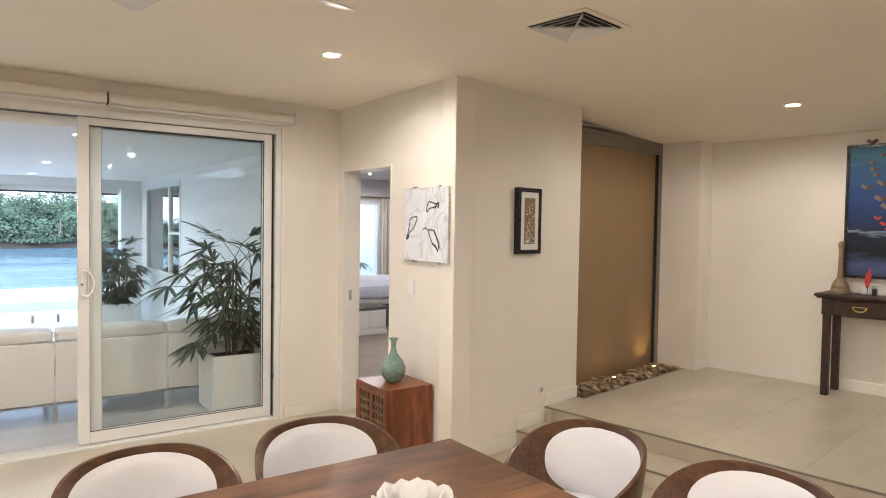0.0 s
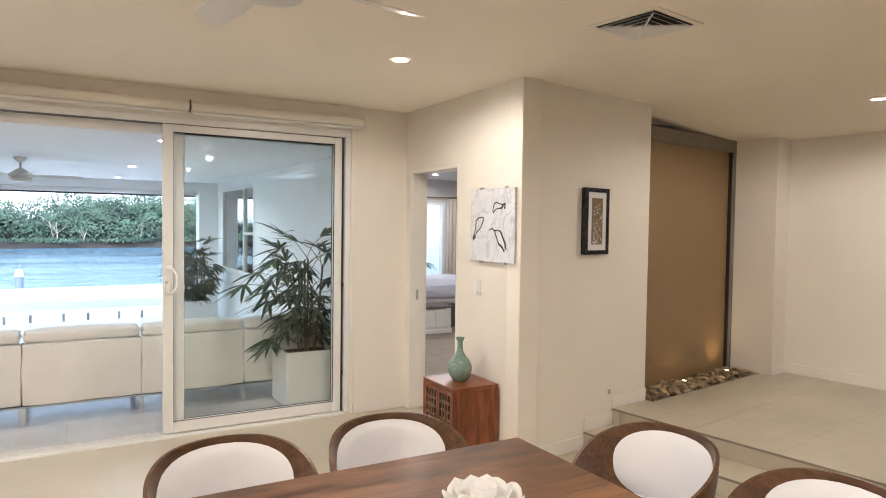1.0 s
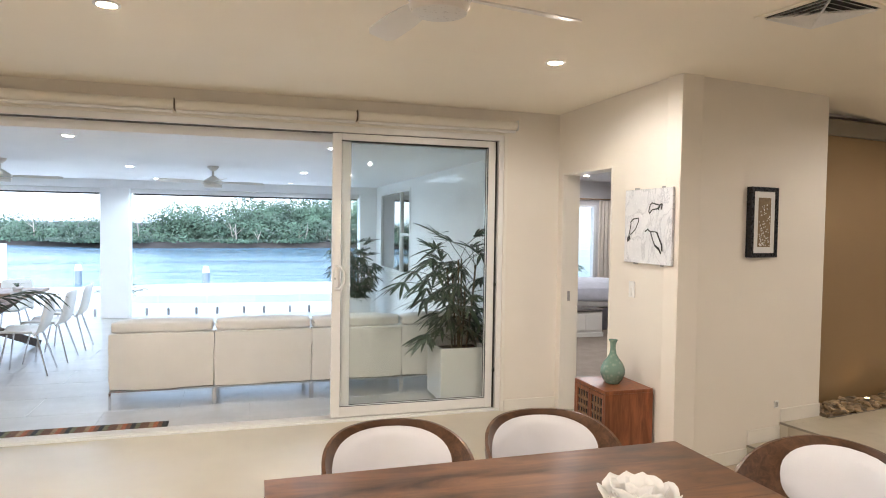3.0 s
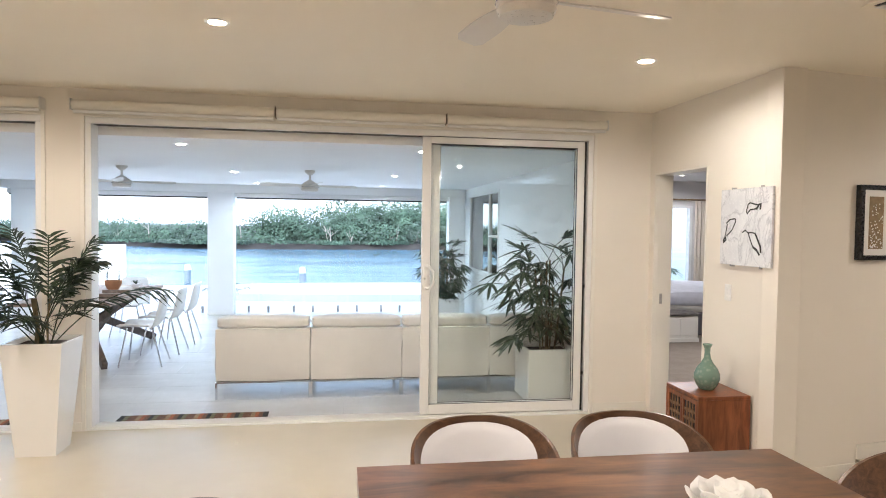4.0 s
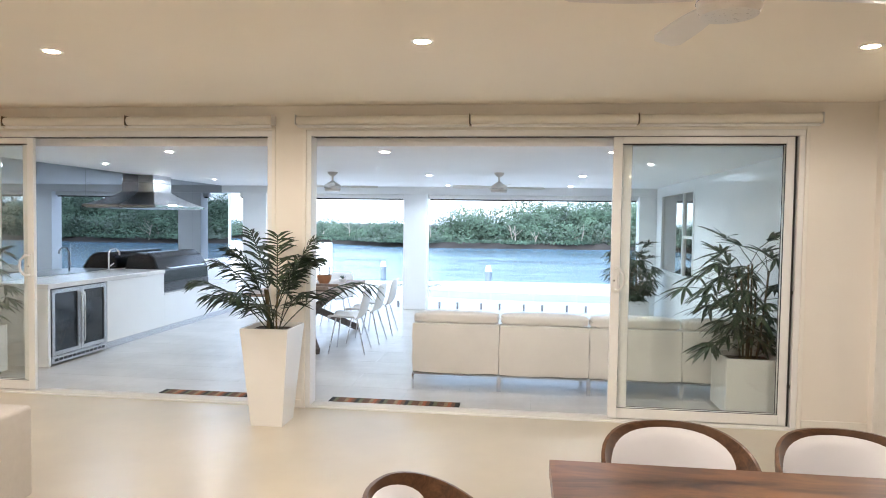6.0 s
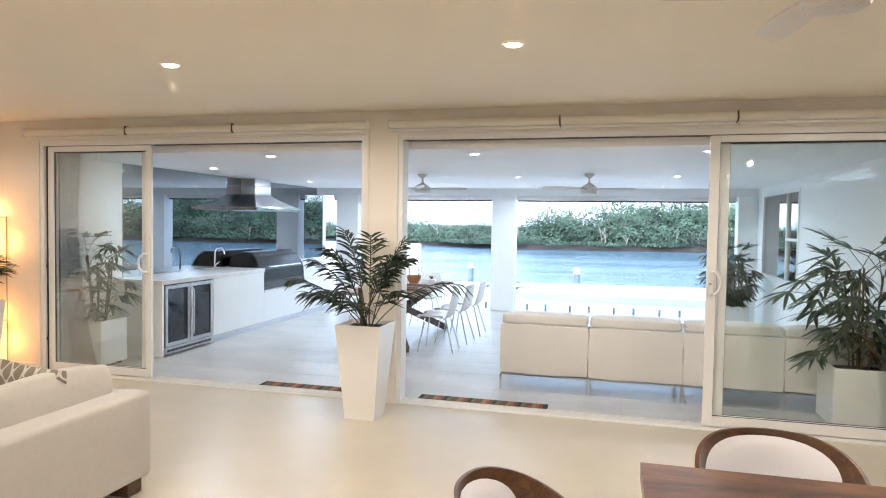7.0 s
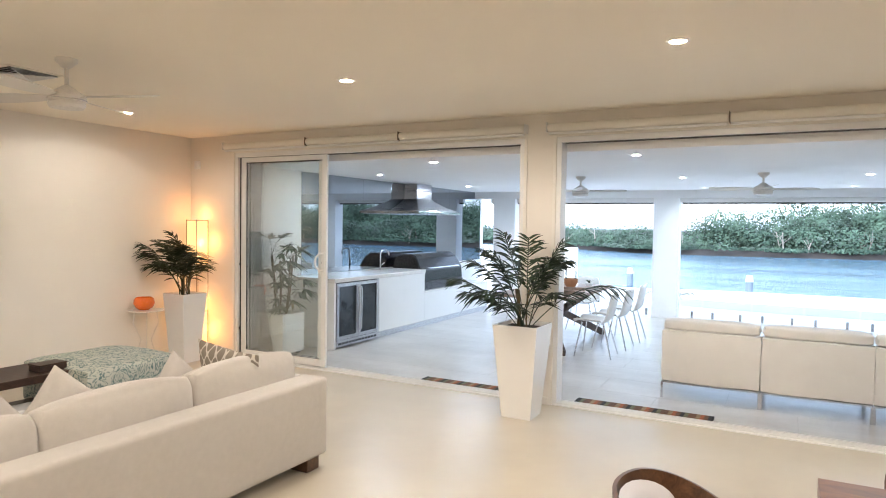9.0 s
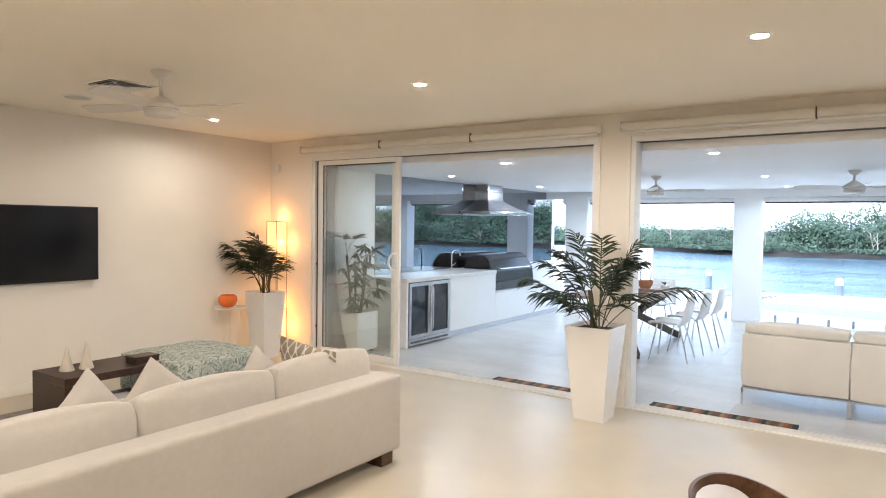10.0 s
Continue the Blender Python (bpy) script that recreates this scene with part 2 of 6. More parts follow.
def soft_box(bm, x0, x1, y0, y1, z0, z1, puff=0.03, r=0.04, n=8):
    """A cushion: a rounded box whose faces swell."""
    sx, sy, sz = x1 - x0, y1 - y0, z1 - z0
    tmp = bmesh.new()
    bmesh.ops.create_cube(tmp, size=2.0)
    bmesh.ops.subdivide_edges(tmp, edges=tmp.edges[:], cuts=n, use_grid_fill=True)
    for v in tmp.verts:
        x, y, z = v.co
        k = 4.5
        nrm = (abs(x) ** k + abs(y) ** k + abs(z) ** k) ** (1 / k)
        w = max(abs(x), abs(y), abs(z)) / nrm
        f = [1 - (1 - w) * min(1, 2.2 * r / max(0.01, s)) * 4 for s in (sx, sy, sz)]
        px, py, pz = x * f[0], y * f[1], z * f[2]
        bx, by, bz = (1 - x * x), (1 - y * y), (1 - z * z)
        px += math.copysign(puff, x) * by * bz / (sx / 2) * (abs(x) > 0.999)
        py += math.copysign(puff, y) * bx * bz / (sy / 2) * (abs(y) > 0.999)
        pz += math.copysign(puff, z) * bx * by / (sz / 2) * (abs(z) > 0.999)
        wob = noise.noise(Vector((x * 1.7 + x0, y * 1.7 + y0, z * 1.7 + z0))) * 0.03
        v.co = Vector(((x0 + x1) / 2 + px * sx / 2 * (1 + wob), (y0 + y1) / 2 + py * sy / 2 * (1 + wob), (z0 + z1) / 2 + pz * sz / 2 * (1 + wob)))
    me = bpy.data.meshes.new("tmp")
    tmp.to_mesh(me)
    tmp.free()
    bm.from_mesh(me)
    bpy.data.meshes.remove(me)
    return bm


def mesh(name, bm, material, smooth=False):
    me = bpy.data.meshes.new(name)
    bmesh.ops.recalc_face_normals(bm, faces=bm.faces[:])
    bm.to_mesh(me)
    bm.free()
    me.materials.append(material)
    if smooth:
        for p in me.polygons:
            p.use_smooth = True
        me.set_sharp_from_angle(angle=radians(40))
    return me


def part(name, bm, material, parent=None, label="", smooth=False):
    ob = new(name, mesh(name, bm, material, smooth))
    ob.parent = parent
    if label:
        tagged(ob, label)
    return ob


def thing(name, label, category, at=(0, 0, 0), turn=0.0, group=""):
    e = new(name)
    e.empty_display_size = 0.1
    e.matrix_world = pose(*at, 0, 0, turn)
    return tagged(e, label, category, group)


def structure(name, bm, material, label="", category="", smooth=False):
    ob = part(name, bm, material, None, "", smooth)
    return tagged(ob, label, category, kind="structure")


B = bmesh.new

# ---------------------------------------------------------------- the plan
W0, W1 = 5.72, 5.92            # river-side wall, inner and outer face
CEIL = 2.67
XL = -5.75                     # living room's end wall
A0 = Vector((3.70, 4.0, 0))    # corner from which the entry wing turns
TH = 8.5
WING = Matrix.Translation(A0) @ Matrix.Rotation(radians(TH), 4, "Z")
PLAT = 0.245
SB = (-1.02, 3.12)             # dining slider opening
SA = (-5.0, -1.33)            # lounge slider opening
HEAD = 2.455
YB = -3.6                      # back wall


def winged(bm):
    bmesh.ops.transform(bm, matrix=WING, verts=bm.verts[:])
    return bm


def wpt(u, v, z=0.0):
    return WING @ Vector((u, v, z))


# river-side wall of the living room
for nm, x0, x1, z0, z1 in (("wall_north_pier", SA[1], SB[0], 0, CEIL), ("wall_north_lounge", XL, SA[0], 0, CEIL), ("wall_north_door", SB[1], 3.66, 0, CEIL),
                           ("wall_north_lintel_lounge", SA[0], SA[1], HEAD, CEIL), ("wall_north_lintel_dining", SB[0], SB[1], HEAD, CEIL)):
    structure(nm, box(B(), x0, x1, W0, W1, z0, z1), M["wall"], "cream painted plaster wall", "wall")
structure("wall_west", box(B(), XL - 0.2, XL, YB, W1, 0, CEIL), M["wall"], "cream painted living room end wall", "wall")
structure("wall_south", box(B(), XL - 0.2, 9.5, YB - 0.2, YB, 0, CEIL), M["wall"], "cream painted back wall", "wall")
# wall with the bedroom doorway
DY0, DY1, DH = 4.81, 5.64, 2.135
structure("wall_bedroom_south", box(B(), 3.66, 3.82, 3.985, DY0, 0, CEIL), M["wall"], "cream painted wall beside the bedroom doorway", "wall")
structure("wall_bedroom_north", box(B(), 3.66, 3.82, DY1, 6.0, 0, CEIL), M["wall"], "cream painted wall beside the bedroom doorway", "wall")
structure("wall_bedroom_lintel", box(B(), 3.66, 3.82, DY0, DY1, DH, CEIL), M["wall"], "cream painted wall over the bedroom doorway", "wall")
# entry wing
structure("wall_east", winged(box(B(), -0.042, 1.44, 0.0, 0.12, 0, CEIL)), M["wall"], "cream painted wall with a step in its skirting", "wall")
structure("wall_niche_back", winged(box(B(), 1.3, 3.4, 0.46, 0.56, 0, CEIL)), M["wall"], "plain wall behind the bronze panel", "wall")
structure("wall_niche_side", winged(box(B(), 1.32, 1.44, 0.12, 0.46, 0, CEIL)), M["wall"], "plain side of the niche", "wall")
structure("wall_nib", winged(box(B(), 3.23, 3.62, -0.20, 0.56, 0, CEIL)), M["wall"], "cream painted wall nib", "wall")
structure("wall_entry", winged(box(B(), 3.50, 3.62, -7.8, -0.20, 0, CEIL)), M["wall"], "cream painted entry wall", "wall")
# ceilings
structure("ceiling", box(B(), XL - 0.2, 4.9, YB - 0.2, W1, CEIL, CEIL + 0.12), M["ceiling"], "cream painted flat ceiling", "ceiling")
bm = B()
prof = [(0.9, CEIL - 0.001), (1.35, CEIL - 0.004), (3.0, 2.553), (3.9, 2.55)]
for v0, v1 in ((-8.0, 0.6),):
    lo = [(bm.verts.new(wpt(u, v0, z)), bm.verts.new(wpt(u, v1, z))) for u, z in prof]
    hi = [(bm.verts.new(wpt(u, v0, CEIL + 0.14)), bm.verts.new(wpt(u, v1, CEIL + 0.14))) for u, z in prof]
    for k in range(len(prof) - 1):
        bm.faces.new((lo[k][0], lo[k][1], lo[k + 1][1], lo[k + 1][0]))
        bm.faces.new((hi[k][0], hi[k + 1][0], hi[k + 1][1], hi[k][1]))
structure("ceiling_entry", bm, M["ceiling"], "cream painted ceiling that falls over the entry", "ceiling")
# floors
structure("floor", box(B(), XL - 0.2, 9.5, YB - 0.2, W1, -0.12, 0), M["floor"], "polished cream stone floor", "floor")
structure("floor_patio", box(B(), -7.0, 3.5, W1, 12.75, -0.12, -0.005), M["grout_out"], "pale stone patio floor", "floor")
structure("step_lower", winged(box(B(), 0.66, 1.0, -7.8, 0.0, 0.0, PLAT / 2, 0.004)), M["foyer"], "stone step up to the entry", "step")
structure("floor_entry", winged(box(B(), 1.0, 3.5, -7.8, -0.075, 0.0, PLAT - 0.003)), M["grout"], "raised stone entry floor", "floor")
structure("floor_entry_corner", winged(box(B(), 1.0, 1.44, -0.075, 0.0, 0.0, PLAT)), M["foyer"], "raised stone entry floor beside the wall", "floor")
structure("floor_niche", winged(box(B(), 1.44, 3.23, -0.075, 0.46, 0.0, PLAT - 0.06)), M["soil"], "sunken bed of the niche", "floor")

for nm, u, z in (("trim_step_lower", 0.66, PLAT / 2), ("trim_step_upper", 1.0, PLAT)):
    structure(nm, winged(box(B(), u - 0.004, u + 0.006, -7.8, -0.013, z - 0.012, z + 0.002, 0.001)), M["frame_grey"], "slim dark metal nosing on the step edge", "nosing")

# patio shell
PC = 2.34
structure("ceiling_patio", box(B(), -7.0, 3.5, W1, 12.9, PC, PC + 0.3), M["outwall"], "white patio ceiling", "ceiling")
structure("wall_patio_west", box(B(), -5.4, -5.02, W1, 12.9, 0, PC), M["outwall"], "white patio wall behind the outdoor kitchen", "wall")
PX = 3.31
WY0, WY1, WZ0, WZ1 = 9.82, 12.0, 0.86, 2.22
for nm, y0, y1, z0, z1 in (("wall_patio_east_near", W1, WY0, 0, PC), ("wall_patio_east_far", WY1, 12.75, 0, PC), ("wall_patio_east_sill", WY0, WY1, 0, WZ0), ("wall_patio_east_head", WY0, WY1, WZ1, PC)):
    structure(nm, box(B(), PX, PX + 0.18, y0, y1, z0, z1), M["outwall"], "white rendered patio wall", "wall")
structure("beam_patio", box(B(), -7.0, PX, 12.45, 12.75, 2.20, PC), M["outwall"], "white beam over the patio openings", "beam")
for k, (x0, x1) in enumerate(((-1.37, -0.92), (-4.58, -4.10), (3.0, PX))):
    structure("column_%d" % (k + 1), box(B(), x0, x1, 12.45, 12.75, 0, 2.20, 0.006), M["outwall"], "white square patio column", "column")


def downlight(x, y, z, power, color, disc, label, group, wide=177, blend=0.4):
    t = thing("downlight", label, "downlight", (x, y, z), group=group)
    bm = B()
    lathe(bm, [(0.062, 0.0), (0.062, -0.004), (0.046, -0.007), (0.043, 0.0)], 28)
    part("trim_ring", bm, M["alu"], t, smooth=True)
    bm = B()
    lathe(bm, [(0.042, -0.003), (0.0, -0.003)], 28)
    part("lens", bm, disc, t, "glowing lens")
    lamp = new("downlight_lamp", bpy.data.lights.new("downlight_lamp", "SPOT"))
    lamp.data.energy, lamp.data.color, lamp.data.spot_size, lamp.data.spot_blend, lamp.data.shadow_soft_size = power, color, radians(wide), blend, 0.04
    lamp.parent = t
    lamp.location = (0, 0, -0.02)
    return t


# The seven at y below 1 lie unseen, added to light the room.
for x, y in ((0.30, 3.77), (2.76, 4.03), (-1.98, 3.83), (-4.78, 4.12), (0.3, 0.9), (2.9, 0.6), (-2.2, 0.6), (-4.6, 0.9), (0.3, -2.0), (-3.4, -2.0), (3.0, -2.0)):
    downlight(x, y, CEIL, (24 if x > 2 and y < 1 else 15.5 if x > 2 else 26 if x > -4 else 9) if y > 0 else 17, NEUTRAL if x > 2 else WARM, M["disc"], "small round white recessed downlight, switched on; those behind the view are added", "living room downlights")
downlight(6.02, 2.94, 2.610, 16, NEUTRAL, M["disc"], "small round white recessed downlight, switched on; those behind the view are added", "entry downlights")
for x in (-2.65, -0.45, 1.7):
    for y in (6.35, 9.4, 11.8):
        downlight(x, y, PC, 6 if y < 7 else 19, COOL, M["disc_cool"], "small round recessed patio downlight, switched on", "patio downlights", 166, 0.7)
for x, y in ((-4.28, 7.75), (-4.22, 10.5)):
    downlight(x, y, PC, 16, COOL, M["disc_cool"], "small round recessed downlight over the outdoor kitchen", "patio downlights")

# ---------------------------------------------------------------- bedroom behind the doorway
M["carpet"] = mat("taupe_carpet", (0.33, 0.27, 0.22), 0.95, vary=0.1, scale=6, grain=260, bump=0.4)
M["bedwall"] = mat("bedroom_paint", (0.66, 0.64, 0.63), 0.7, vary=0.02, scale=1, grain=150, bump=0.03)
structure("floor_bedroom", box(B(), 3.49, 9.3, W1, 12.6, -0.12, -0.003), M["carpet"], "taupe carpet of the bedroom", "floor")
structure("floor_bedroom_entry", box(B(), 3.82, 9.3, 5.1, W1, 0.001, 0.006), M["carpet"], "taupe carpet of the bedroom", "floor")
structure("ceiling_bedroom", box(B(), 3.82, 9.4, 4.6, 12.6, 2.60, 2.66), M["bedwall"], "white bedroom ceiling", "ceiling")
structure("wall_bedroom_west", box(B(), 3.49, 3.60, 6.0, 9.8, 0, 2.6), M["bedwall"], "grey white bedroom wall", "wall")
structure("wall_outer_east", box(B(), 9.3, 9.5, YB, 12.6, 0, 2.8), M["bedwall"], "plain outer wall", "wall")
BW = (6.95, 7.86, 0.58, 2.12)
for nm, x0, x1, z0, z1 in (("wall_river_left", 3.49, BW[0], 0, 2.6), ("wall_river_right", BW[1], 9.3, 0, 2.6), ("wall_river_sill", BW[0], BW[1], 0, BW[2]), ("wall_river_head", BW[0], BW[1], BW[3], 2.6)):
    structure(nm, box(B(), x0, x1, 12.3, 12.5, z0, z1), M["bedwall"], "grey white bedroom wall", "wall")
structure("roof", box(B(), -7.0, 9.6, YB - 0.3, 13.0, 2.95, 3.1), M["outwall"], "plain roof slab", "roof")
structure("wall_roof_edge", box(B(), -7.0, 9.6, 12.8, 13.0, 2.3, 2.95), M["outwall"], "white roof fascia", "fascia")
win = thing("window_1", "white louvred bedroom window with glass blades", "window", (BW[0], 12.3, BW[2]))
win["kind"] = "structure"
w, hh = BW[1] - BW[0], BW[3] - BW[2]
bm = B()
for x0, x1, z0, z1 in ((0, 0.05, 0, hh), (w - 0.05, w, 0, hh), (0.05, w - 0.05, 0, 0.05), (0.05, w - 0.05, hh - 0.05, hh)):
    box(bm, x0, x1, -0.02, 0.08, z0, z1)
part("window_frame", bm, M["alu"], win)
for k in range(10):
    bm = B()
    box(bm, 0.055, w - 0.055, -0.06, 0.06, -0.003, 0.003)
    bmesh.ops.transform(bm, matrix=Matrix.Translation((0, 0.03, 0.12 + k * (hh - 0.2) / 9.3)) @ Matrix.Rotation(radians(62), 4, "X"), verts=bm.verts[:])
    part("louvre", bm, M["glass"], win)
cur = thing("curtain", "cream curtain drawn aside on a timber rod", "curtain", (BW[1] + 0.02, 12.22, 0.03))
bm = B()
for sd in (0.0, 0.012):
    rows = [[bm.verts.new((0.62 * i / 48, sd - 0.028 * math.sin(i * 0.95) - 0.01, z)) for i in range(49)] for z in (0.0, 2.18)]
    for i in range(48):
        bm.faces.new((rows[0][i], rows[0][i + 1], rows[1][i + 1], rows[1][i]))
part("cloth", bm, mat("cream_curtain", (0.62, 0.55, 0.47), 0.9, vary=0.05, scale=8, grain=300, bump=0.1), cur, smooth=True)
part("rod", cyl(B(), (-1.05, -0.01, 2.205), (0.72, -0.01, 2.205), 0.014), wood("rod_timber", (0.2, 0.12, 0.06), (0.34, 0.22, 0.12)), cur, smooth=True)
structure("wall_side_garden", box(B(), 5.2, 12.0, 15.2, 15.4, -0.06, 2.9), mat("pale_render", (0.55, 0.60, 0.58), 0.8, vary=0.05, scale=1.5), "pale rendered side garden wall", "wall")
bed = thing("bed", "bed with a white quilt and grey valance in the bedroom", "bed", (5.75, 9.62, 0))
part("base", box(B(), 0.05, 1.85, 0.03, 2.0, 0.0, 0.36, 0.02), mat("grey_bed_base", (0.12, 0.11, 0.12), 0.8), bed)
part("mattress", soft_box(B(), 0.0, 1.9, 0.0, 2.05, 0.34, 0.62, 0.01, 0.05), M["fabric"], bed, smooth=True)
part("quilt", soft_box(B(), -0.06, 1.96, -0.05, 1.8, 0.42, 0.74, 0.02, 0.09), mat("blue_white_quilt", (0.62, 0.63, 0.70), 0.85, vary=0.08, scale=7, bump=0.3), bed, smooth=True)
bench = thing("blanket_box", "white panelled blanket box with a dark cushion at the bed's foot", "bench", (5.55, 9.08, 0))
bm = B()
box(bm, 0, 0.62, 0, 0.4, 0.0, 0.06, 0.004)
box(bm, 0.015, 0.605, 0.015, 0.385, 0.06, 0.38, 0.003)
for x0 in (0.03, 0.32):
    box(bm, x0, x0 + 0.27, 0.004, 0.016, 0.10, 0.34, 0.003)
part("body", bm, M["trim"], bench)
part("cushion", soft_box(B(), -0.01, 0.63, -0.01, 0.41, 0.38, 0.44, 0.01, 0.03), mat("striped_cushion", (0.16, 0.14, 0.13), 0.9, vary=0.5, scale=18, stretch=(1, 6, 1)), bench, smooth=True)
# Unseen fill lamp, added to brighten the front of the blanket box.
downlight(5.3, 7.3, 2.60, 40, (0.95, 0.95, 1.0), M["disc_cool"], "small round bedroom downlight, switched on; the nearer one is an added fill", "bedroom downlights")
downlight(6.9, 11.0, 2.60, 30, (0.95, 0.95, 1.0), M["disc_cool"], "small round bedroom downlight, switched on; the nearer one is an added fill", "bedroom downlights")

# doorway: cavity-slider jambs, head and lock
tr = thing("door_1", "cream painted bedroom doorway with a pocket door slid away", "doorway", (3.66, DY0, 0))
tr["kind"] = "structure"
for nm, y0, y1, z0, z1 in (("jamb", -0.0, 0.018, 0, DH), ("jamb", DY1 - DY0 - 0.018, DY1 - DY0, 0, DH), ("head", 0.018, DY1 - DY0 - 0.018, DH - 0.018, DH)):
    bm = B()
    box(bm, -0.004, 0.164, y0, y1, z0, z1, 0.002)
    part(nm, bm, M["trim"], tr)
bm = B()
box(bm, 0.03, 0.11, DY1 - DY0 - 0.021, DY1 - DY0 - 0.017, 0, DH - 0.02)
part("pocket", bm, M["trim"], tr)
bm = B()
box(bm, 0.055, 0.08, DY1 - DY0 - 0.028, DY1 - DY0 - 0.02, 0.99, 1.08, 0.002)
box(bm, 0.06, 0.075, DY1 - DY0 - 0.031, DY1 - DY0 - 0.027, 1.015, 1.05, 0.001)
part("lock_plate", bm, M["steel"], tr, "small steel lock plate")

# skirting boards
def skirt(nm, x0, x1, y0, y1, z=0.0, h=0.10, wing=False):
    bm = box(B(), x0, x1, y0, y1, z, z + h, 0.003)
    structure(nm, winged(bm) if wing else bm, M["trim"], "cream painted skirting board", "skirting")


skirt("baseboard_north", SB[1] + 0.035, 3.66, W0 - 0.013, W0)
skirt("baseboard_pier", SA[1] + 0.03, SB[0] - 0.03, W0 - 0.013, W0, 0, 0.07)
skirt("baseboard_lounge", XL + 0.013, SA[0] - 0.03, W0 - 0.013, W0)
skirt("baseboard_west", XL, XL + 0.013, YB, W0)
skirt("baseboard_bedroom", 3.647, 3.66, 3.99, DY0)
skirt("baseboard_east_low", 0.0, 0.66, -0.013, 0.0, 0, 0.10, True)
skirt("baseboard_east_mid", 0.665, 1.0, -0.013, 0.0, PLAT / 2, 0.10, True)
skirt("baseboard_east_high", 1.005, 1.44, -0.013, 0.0, PLAT, 0.10, True)
skirt("baseboard_nib_side", 3.217, 3.23, -0.20, 0.17, PLAT, 0.10, True)
skirt("baseboard_nib", 3.217, 3.50, -0.213, -0.20, PLAT, 0.10, True)
skirt("baseboard_entry", 3.487, 3.50, -7.7, -0.213, PLAT, 0.10, True)

# ---------------------------------------------------------------- sliding doors
def slider(nm, x0, x1, s0, s1, label):
    """The frame fills the opening; the sashes are stacked between s0 and s1. Local origin at the opening's lower left."""
    t = thing(nm, label, "sliding door", (x0, W0, 0))
    t["kind"] = "structure"
    w = x1 - x0
    for pn, a, b, z0, z1 in (("jamb", 0, 0.045, 0.022, HEAD - 0.05), ("jamb", w - 0.045, w, 0.022, HEAD - 0.05), ("head", 0, w, HEAD - 0.05, HEAD)):
        part(pn, box(B(), a, b, 0.0, 0.16, z0, z1, 0.003), M["alu"], t)
    bm = B()
    box(bm, 0.0, w, 0.005, 0.16, 0.0, 0.012)
    for y in (0.02, 0.055, 0.09, 0.125):
        box(bm, 0.0, w, y, y + 0.008, 0.012, 0.028)
    part("sill_track", bm, M["alu"], t)
    for y in (0.038, 0.075, 0.11):
        part("track_groove", box(B(), 0.05, w - 0.05, y - 0.008, y + 0.014, 0.0125, 0.0145), M["seal_and_shade"], t)
        part("head_groove", box(B(), 0.05, w - 0.05, y, y + 0.014, HEAD - 0.0525, HEAD - 0.0505), M["seal_and_shade"], t)
    part("architrave_strip", box(B(), -0.03, 0.0, -0.012, 0.0, 0, HEAD + 0.03, 0.002), M["trim"], t)
    part("architrave_strip", box(B(), w, w + 0.03, -0.012, 0.0, 0, HEAD + 0.03, 0.002), M["trim"], t)
    part("architrave_head", box(B(), 0, w, -0.012, 0.0, HEAD, HEAD + 0.03, 0.002), M["trim"], t)
    inner = s0 > x0 + 1
    for k, y in enumerate((0.035, 0.085)):
        a, b = s0 - x0, s1 - x0
        if k:
            a, b = (a + 0.085, b) if inner else (a, b - 0.085)
        z0, z1 = 0.03, HEAD - 0.055
        fr = part("sash", box(B(), a, a + 0.075, y, y + 0.036, z0, z1, 0.003), M["alu"], t, "white aluminium sash")
        for c, d, e, f in ((b - 0.065, b, z0, z1), (a + 0.075, b - 0.065, z0, z0 + 0.085), (a + 0.075, b - 0.065, z1 - 0.055, z1)):
            part("sash_rail", box(B(), c, d, y, y + 0.036, e, f, 0.003), M["alu"], fr)
        bm = B()
        for c, d, e, f in ((a + 0.075, a + 0.078, z0 + 0.085, z1 - 0.055), (b - 0.068, b - 0.065, z0 + 0.085, z1 - 0.055), (a + 0.078, b - 0.068, z0 + 0.085, z0 + 0.088), (a + 0.078, b - 0.068, z1 - 0.063, z1 - 0.055)):
            box(bm, c, d, y + 0.011, y + 0.025, e, f)
        part("rubber_seal", bm, M["seal_and_shade"], fr)
        pane = part("pane", box(B(), a + 0.08, b - 0.07, y + 0.015, y + 0.021, z0 + 0.09, z1 - 0.06), M["glass"], fr)
        pane.visible_shadow = False
    end = s1 - x0 if inner else s0 - x0 - 0.012
    part("gap_strip", box(B(), end, end + 0.012, 0.03, 0.12, 0.03, HEAD - 0.055), M["seal_and_shade"], t)
    for z in (0.35, 1.12):
        part("bumper", box(B(), end - 0.004, end + 0.016, 0.018, 0.034, z, z + 0.03, 0.003), M["seal_and_shade"], t)
    hx = (s0 - x0 + 0.038) if inner else (s1 - x0 - 0.036)
    bm = B()
    box(bm, hx - 0.022, hx + 0.022, 0.022, 0.035, 1.10, 1.32, 0.005)
    side = 1 if inner else -1
    tube(bm, [(hx + 0.0, 0.02, 1.30), (hx + side * 0.02, -0.015, 1.305), (hx + side * 0.055, -0.028, 1.26), (hx + side * 0.062, -0.03, 1.21), (hx + side * 0.055, -0.028, 1.16), (hx + side * 0.02, -0.015, 1.115), (hx, 0.02, 1.12)], 0.011, 10)
    handle = part("handle", bm, M["plastic"], t, "white D-shaped pull handle", True)
    part("keyhole", cyl(B(), (hx - 0.012, 0.018, 1.2), (hx - 0.012, 0.024, 1.2), 0.009), M["steel"], handle)
    return t


slider("door_2", SB[0], SB[1], 1.62, 3.055, "white aluminium sliding door, its glass sashes stacked aside")
